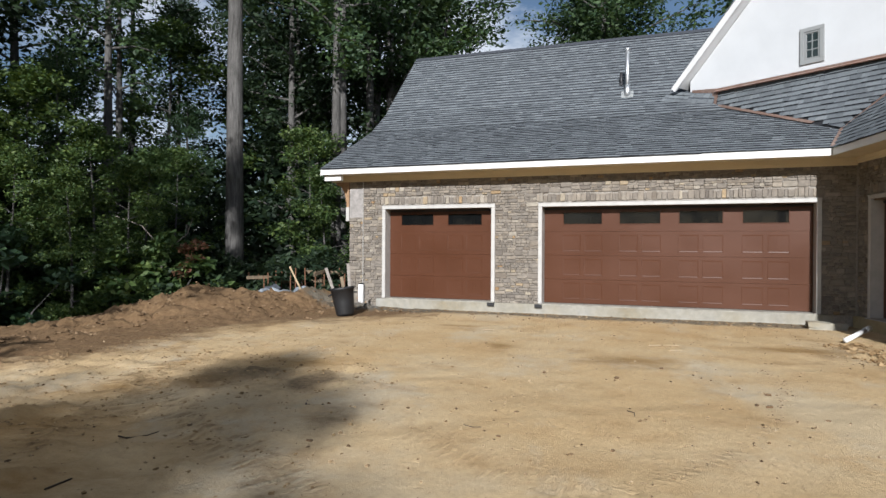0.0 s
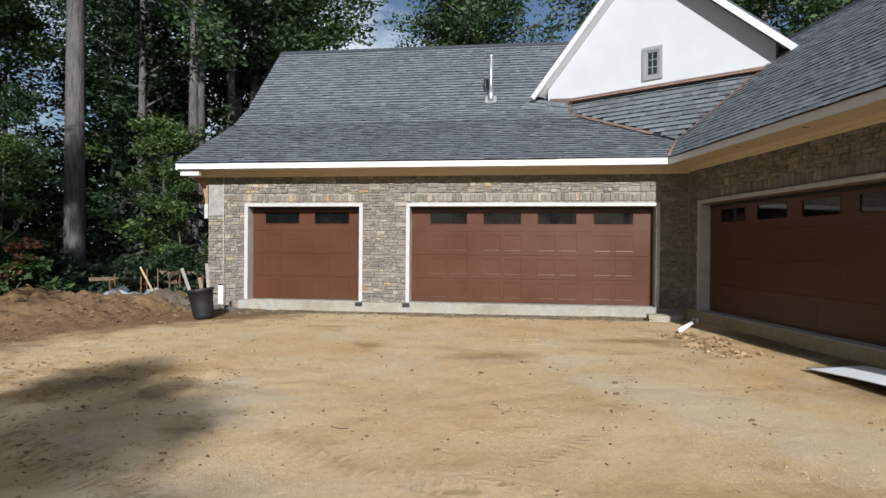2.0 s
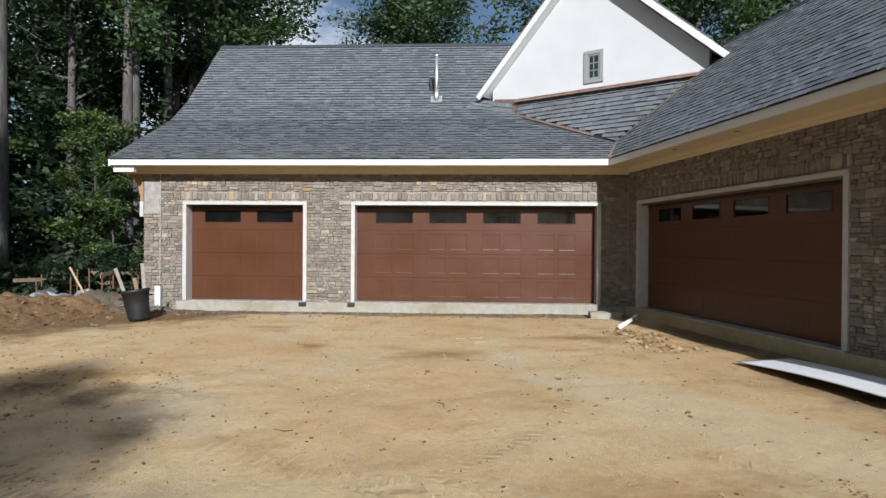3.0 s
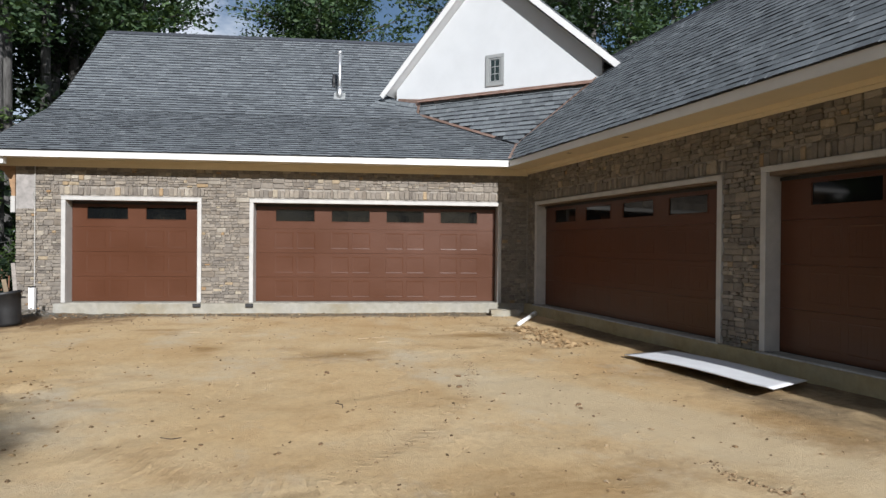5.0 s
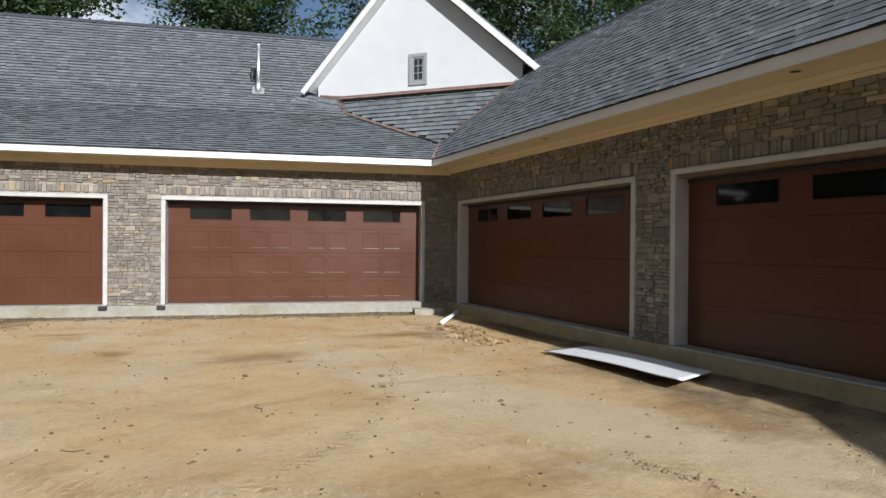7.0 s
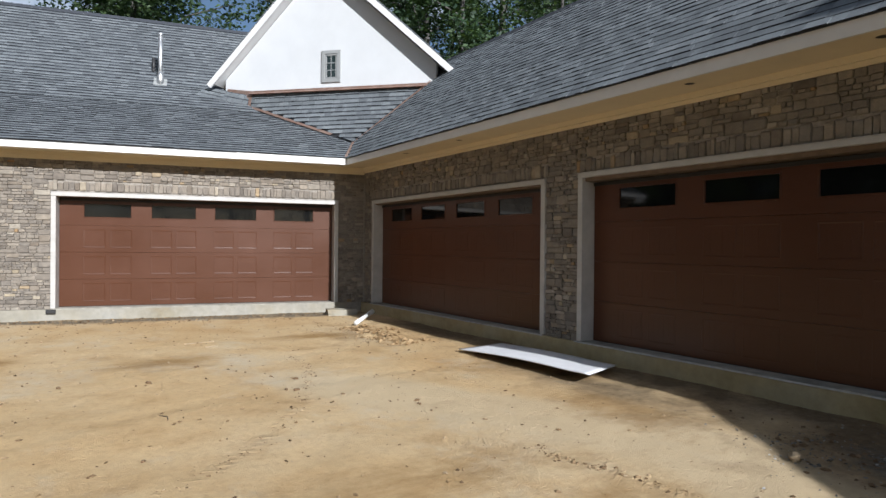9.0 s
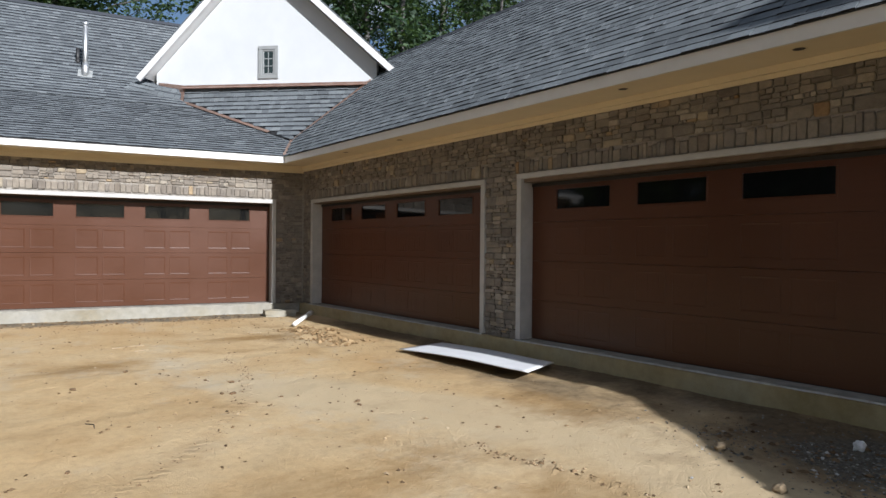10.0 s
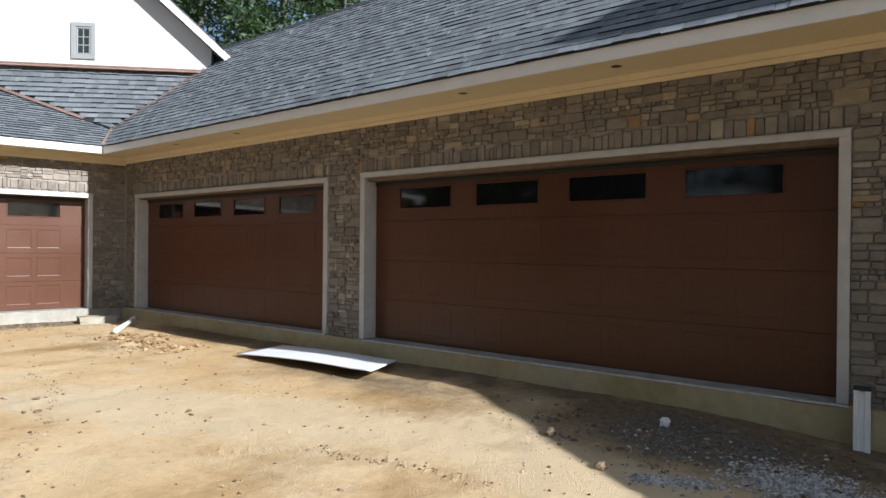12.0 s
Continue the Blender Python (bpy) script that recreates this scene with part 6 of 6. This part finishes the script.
for k in range(160):
    pts.append((-1.3 + g.gauss(0, 0.35), -11.6 + g.gauss(0, 0.45), 0.006 + 0.016 * g.random() ** 2))
for k in range(30):
    pts.append((-1.60 + g.gauss(0, 0.07), -10.33 + g.gauss(0, 0.09), 0.004 + 0.010 * g.random() ** 2))
scatter("pale_chippings", pts, PALEGRAVEL, "pale grey limestone chippings spilled on the dirt", 85)
pts = []
for k in range(420):
    pts.append((-1.0 + g.gauss(0, 0.42), -11.2 + g.gauss(0, 0.7), 0.006 + 0.026 * g.random() ** 3))
scatter("brown_rubble", [p for p in pts if p[0] < -0.12], BANK, "brown clods among the gravel by the footing", 86, 0.7)
ROCKM = make_paint("pale_sandy_rock", (0.33, 0.25, 0.155), 0.95, 0.5, 0.8, 25.0)
for k, (x, y, r) in enumerate(((-1.62, -10.36, 0.055), (-2.08, -10.98, 0.05), (-1.75, -11.2, 0.035))):
    ob = tagged(part("rock", rough_block(7 + k, r * 1.7, r * 1.3, r * 1.1, 4, 0.85), ROCKM, None, "", True), "pale lump of rock on the dirt", "rock", "rocks by the gravel")
    ob.matrix_basis = Matrix.Translation((x, y, ground_z(x, y) + r * 0.35))

# ---------------- sticks and lumps dropped in the yard ----------------
STICK = make_paint("dark_bark_stick", (0.045, 0.032, 0.022), 0.9, 0.3, 0.5, 30.0)
for line, r in (([(-9.16, -8.36), (-9.06, -8.40), (-8.97, -8.30), (-8.93, -8.20)], 0.006), ([(-8.94, -9.34), (-8.9, -9.17)], 0.007), ([(-8.16, -7.02), (-8.12, -7.16), (-7.99, -7.19), (-7.96, -7.12)], 0.008), ([(-5.2, -6.95), (-5.15, -7.03), (-5.16, -7.12)], 0.005), ([(-6.6, -7.6), (-6.52, -7.66), (-6.45, -7.64)], 0.005)):
    bm = bmesh.new()
    tube(bm, [(x, y, ground_z(x, y) + r * (0.7 + 0.8 * (k % 2))) for k, (x, y) in enumerate(line)], [r * (1 - 0.15 * k) for k in range(len(line))], 6)
    tagged(part("stick", bm, STICK), "short dark broken stick on the dirt", "stick", "sticks on the dirt")
CLODM = make_paint("dark_earth_lump", (0.15, 0.092, 0.047), 0.95, 0.3, 0.6, 30.0)
for k, (x, y, r) in enumerate(((-7.7, -8.21, 0.028), (-8.81, -7.96, 0.024), (-8.63, -7.0, 0.03), (-8.84, -7.05, 0.028), (-5.11, -5.58, 0.035), (-3.87, -6.58, 0.035), (-3.95, -6.5, 0.028), (-3.56, -7.03, 0.02), (-5.46, -8.04, 0.022), (-6.3, -7.87, 0.02), (-3.03, -7.56, 0.03), (-3.08, -7.68, 0.025), (-3.72, -6.12, 0.03), (-3.11, -7.95, 0.02), (-2.08, -7.71, 0.02), (-4.5, -4.9, 0.03), (-5.9, -5.3, 0.03))):
    ob = tagged(part("earth_lump", rough_block(20 + k, r * 1.9, r * 1.0, r * 0.7, 2, 0.6), CLODM, None, "", True), "dark lump of earth on the dirt", "clod", "dark lumps on the dirt")
    ob.matrix_basis = Matrix.Translation((x, y, ground_z(x, y) + r * 0.25)) @ Matrix.Rotation(k * 1.3, 4, "Z")
SLIVER = make_paint("pale_wood_sliver", (0.36, 0.28, 0.18), 0.8, 0.3, 0.4, 20.0)
for (x0, y0), (x1, y1) in (((-4.3, -3.0), (-3.9, -3.05)), ((-4.1, -3.45), (-3.95, -3.5)), ((-2.2, -2.6), (-2.05, -2.75)), ((-6.9, -1.7), (-6.72, -1.72))):
    bm = bmesh.new()
    tube(bm, [(x0, y0, ground_z(x0, y0) + 0.008), (x1, y1, ground_z(x1, y1) + 0.010)], [0.008, 0.006], 4)
    tagged(part("wood_sliver", bm, SLIVER), "thin pale sliver of wood on the dirt", "wood sliver", "slivers on the dirt")
# pale ragged mortar left along the sills of the long wing
RAGGED = make_paint("pale_mortar_smear", (0.44, 0.43, 0.40), 0.9, 0.35, 0.5, 14.0)
for a, b in DOORS_E:
    vs_, fs_ = [], []
    n = int((b - a) / 0.05)
    for k in range(n + 1):
        x = a + (b - a) * k / n
        wob = noise.fractal(Vector((x * 2.3, a, 0)), 1.0, 2.0, 4)
        out_, lo_ = -0.066 + 0.012 * wob, 0.209
        hi_ = 0.219 + 0.006 * noise.noise(Vector((x * 5, a, 7)))
        vs_ += [(x, out_, lo_ - 0.004), (x, out_ + 0.006, hi_ - 0.01), (x, -0.053, hi_), (x, -0.053, lo_ - 0.004)]
    for k in range(n):
        q = 4 * k
        fs_ += [(q + j, q + 4 + j, q + 4 + (j + 1) % 4, q + (j + 1) % 4) for j in range(4)]
    fs_ += [(3, 2, 1, 0), (4 * n, 4 * n + 1, 4 * n + 2, 4 * n + 3)]
    me_ = bpy.data.meshes.new("mortar_smear")
    me_.from_pydata(vs_, [], fs_)
    ob = tagged(part("mortar_smear", me_, RAGGED), "ragged pale mortar along the door sill", "mortar", kind="structure")
    ob.matrix_basis = EAST

# ---------------- forms and stakes behind the bank ----------------
HOSE = make_paint("grey_blue_plastic_hose", (0.22, 0.245, 0.27), 0.55, 0.3, 0.2, 9.0)
bm = bmesh.new()
hp = []
for k in range(15):
    p = polar(24.6 - 4.2 * k / 14, 15.1 + 0.9 * k / 14 + 0.12 * math.sin(k * 0.7))
    hp.append((p.x, p.y, ground_z(p.x, p.y) + 0.05))
tube(bm, hp, [0.055 + 0.004 * (k % 2) for k in range(15)], 10)
tagged(part("drain_hose", bm, HOSE, None, "", True), "grey-blue plastic drain hose lying on the bank", "hose")
p = polar(23.4, 15.6)
ob = tagged(part("boulder", rough_block(61, 0.36, 0.3, 0.28, 4, 0.7), make_paint("dark_blue_grey_rock", (0.05, 0.057, 0.068), 0.85, 0.4, 0.6, 12.0), None, "", True), "dark blue-grey boulder in the heaped bank", "rock")
ob.matrix_basis = Matrix.Translation((p.x, p.y, ground_z(p.x, p.y) + 0.08))
a, b = polar(22.0, 16.3), polar(20.9, 15.6)
tagged(part("leaning_board", solid([a + Vector((0, 0, 0.92)), a + Vector((0.025, 0.015, 0.95)), b + Vector((0.025, 0.015, ground_z(b.x, b.y) + 0.01)), b + Vector((0, 0, ground_z(b.x, b.y) - 0.02))], (0.02, -0.05, 0.0)), make_paint("pale_sawn_timber", (0.36, 0.27, 0.165), 0.8, 0.3, 0.3, 14.0)), "pale sawn board leaning on the bank", "board")
RUST = material("rusty_rebar", (0.16, 0.075, 0.04), 0.8)
for k in range(16):
    az, d = 25.3 - 8.2 * k / 15 + g.uniform(-0.2, 0.2), 18.3 + g.uniform(-0.6, 1.0)
    p = polar(az, d)
    z = ground_z(p.x, p.y)
    st = bmesh.new()
    top = 0.75 + g.uniform(-0.15, 0.15)
    tube(st, [(0, 0, -0.2), (g.uniform(-0.03, 0.03), 0, top - z)], 0.016, 6)
    ob = tagged(part("stake", st, RUST), "thin rusty steel stake behind the bank", "stake", "stakes behind the bank")
    ob.matrix_basis = Matrix.Translation((p.x, p.y, z))
for az0, az1, d, zz, mat in ((25.6, 22.0, 18.2, 0.52, PLY), (20.6, 17.2, 18.6, 0.66, PLY), (22.5, 19.0, 18.9, 0.35, PLY), (19.8, 18.6, 17.6, 0.6, PLY)):
    a, b = polar(az0, d), polar(az1, d + 0.6)
    dirn = (b - a).normalized()
    sd = Vector((-dirn.y, dirn.x, 0)) * 0.02
    dz = g.uniform(-0.15, 0.2)
    tagged(part("form_board", solid([a + Vector((0, 0, zz)), b + Vector((0, 0, zz + dz)), b + Vector((0, 0, zz + dz + 0.09)), a + Vector((0, 0, zz + 0.09))], sd), mat), "rough timber form board on the stakes", "board", "form boards")
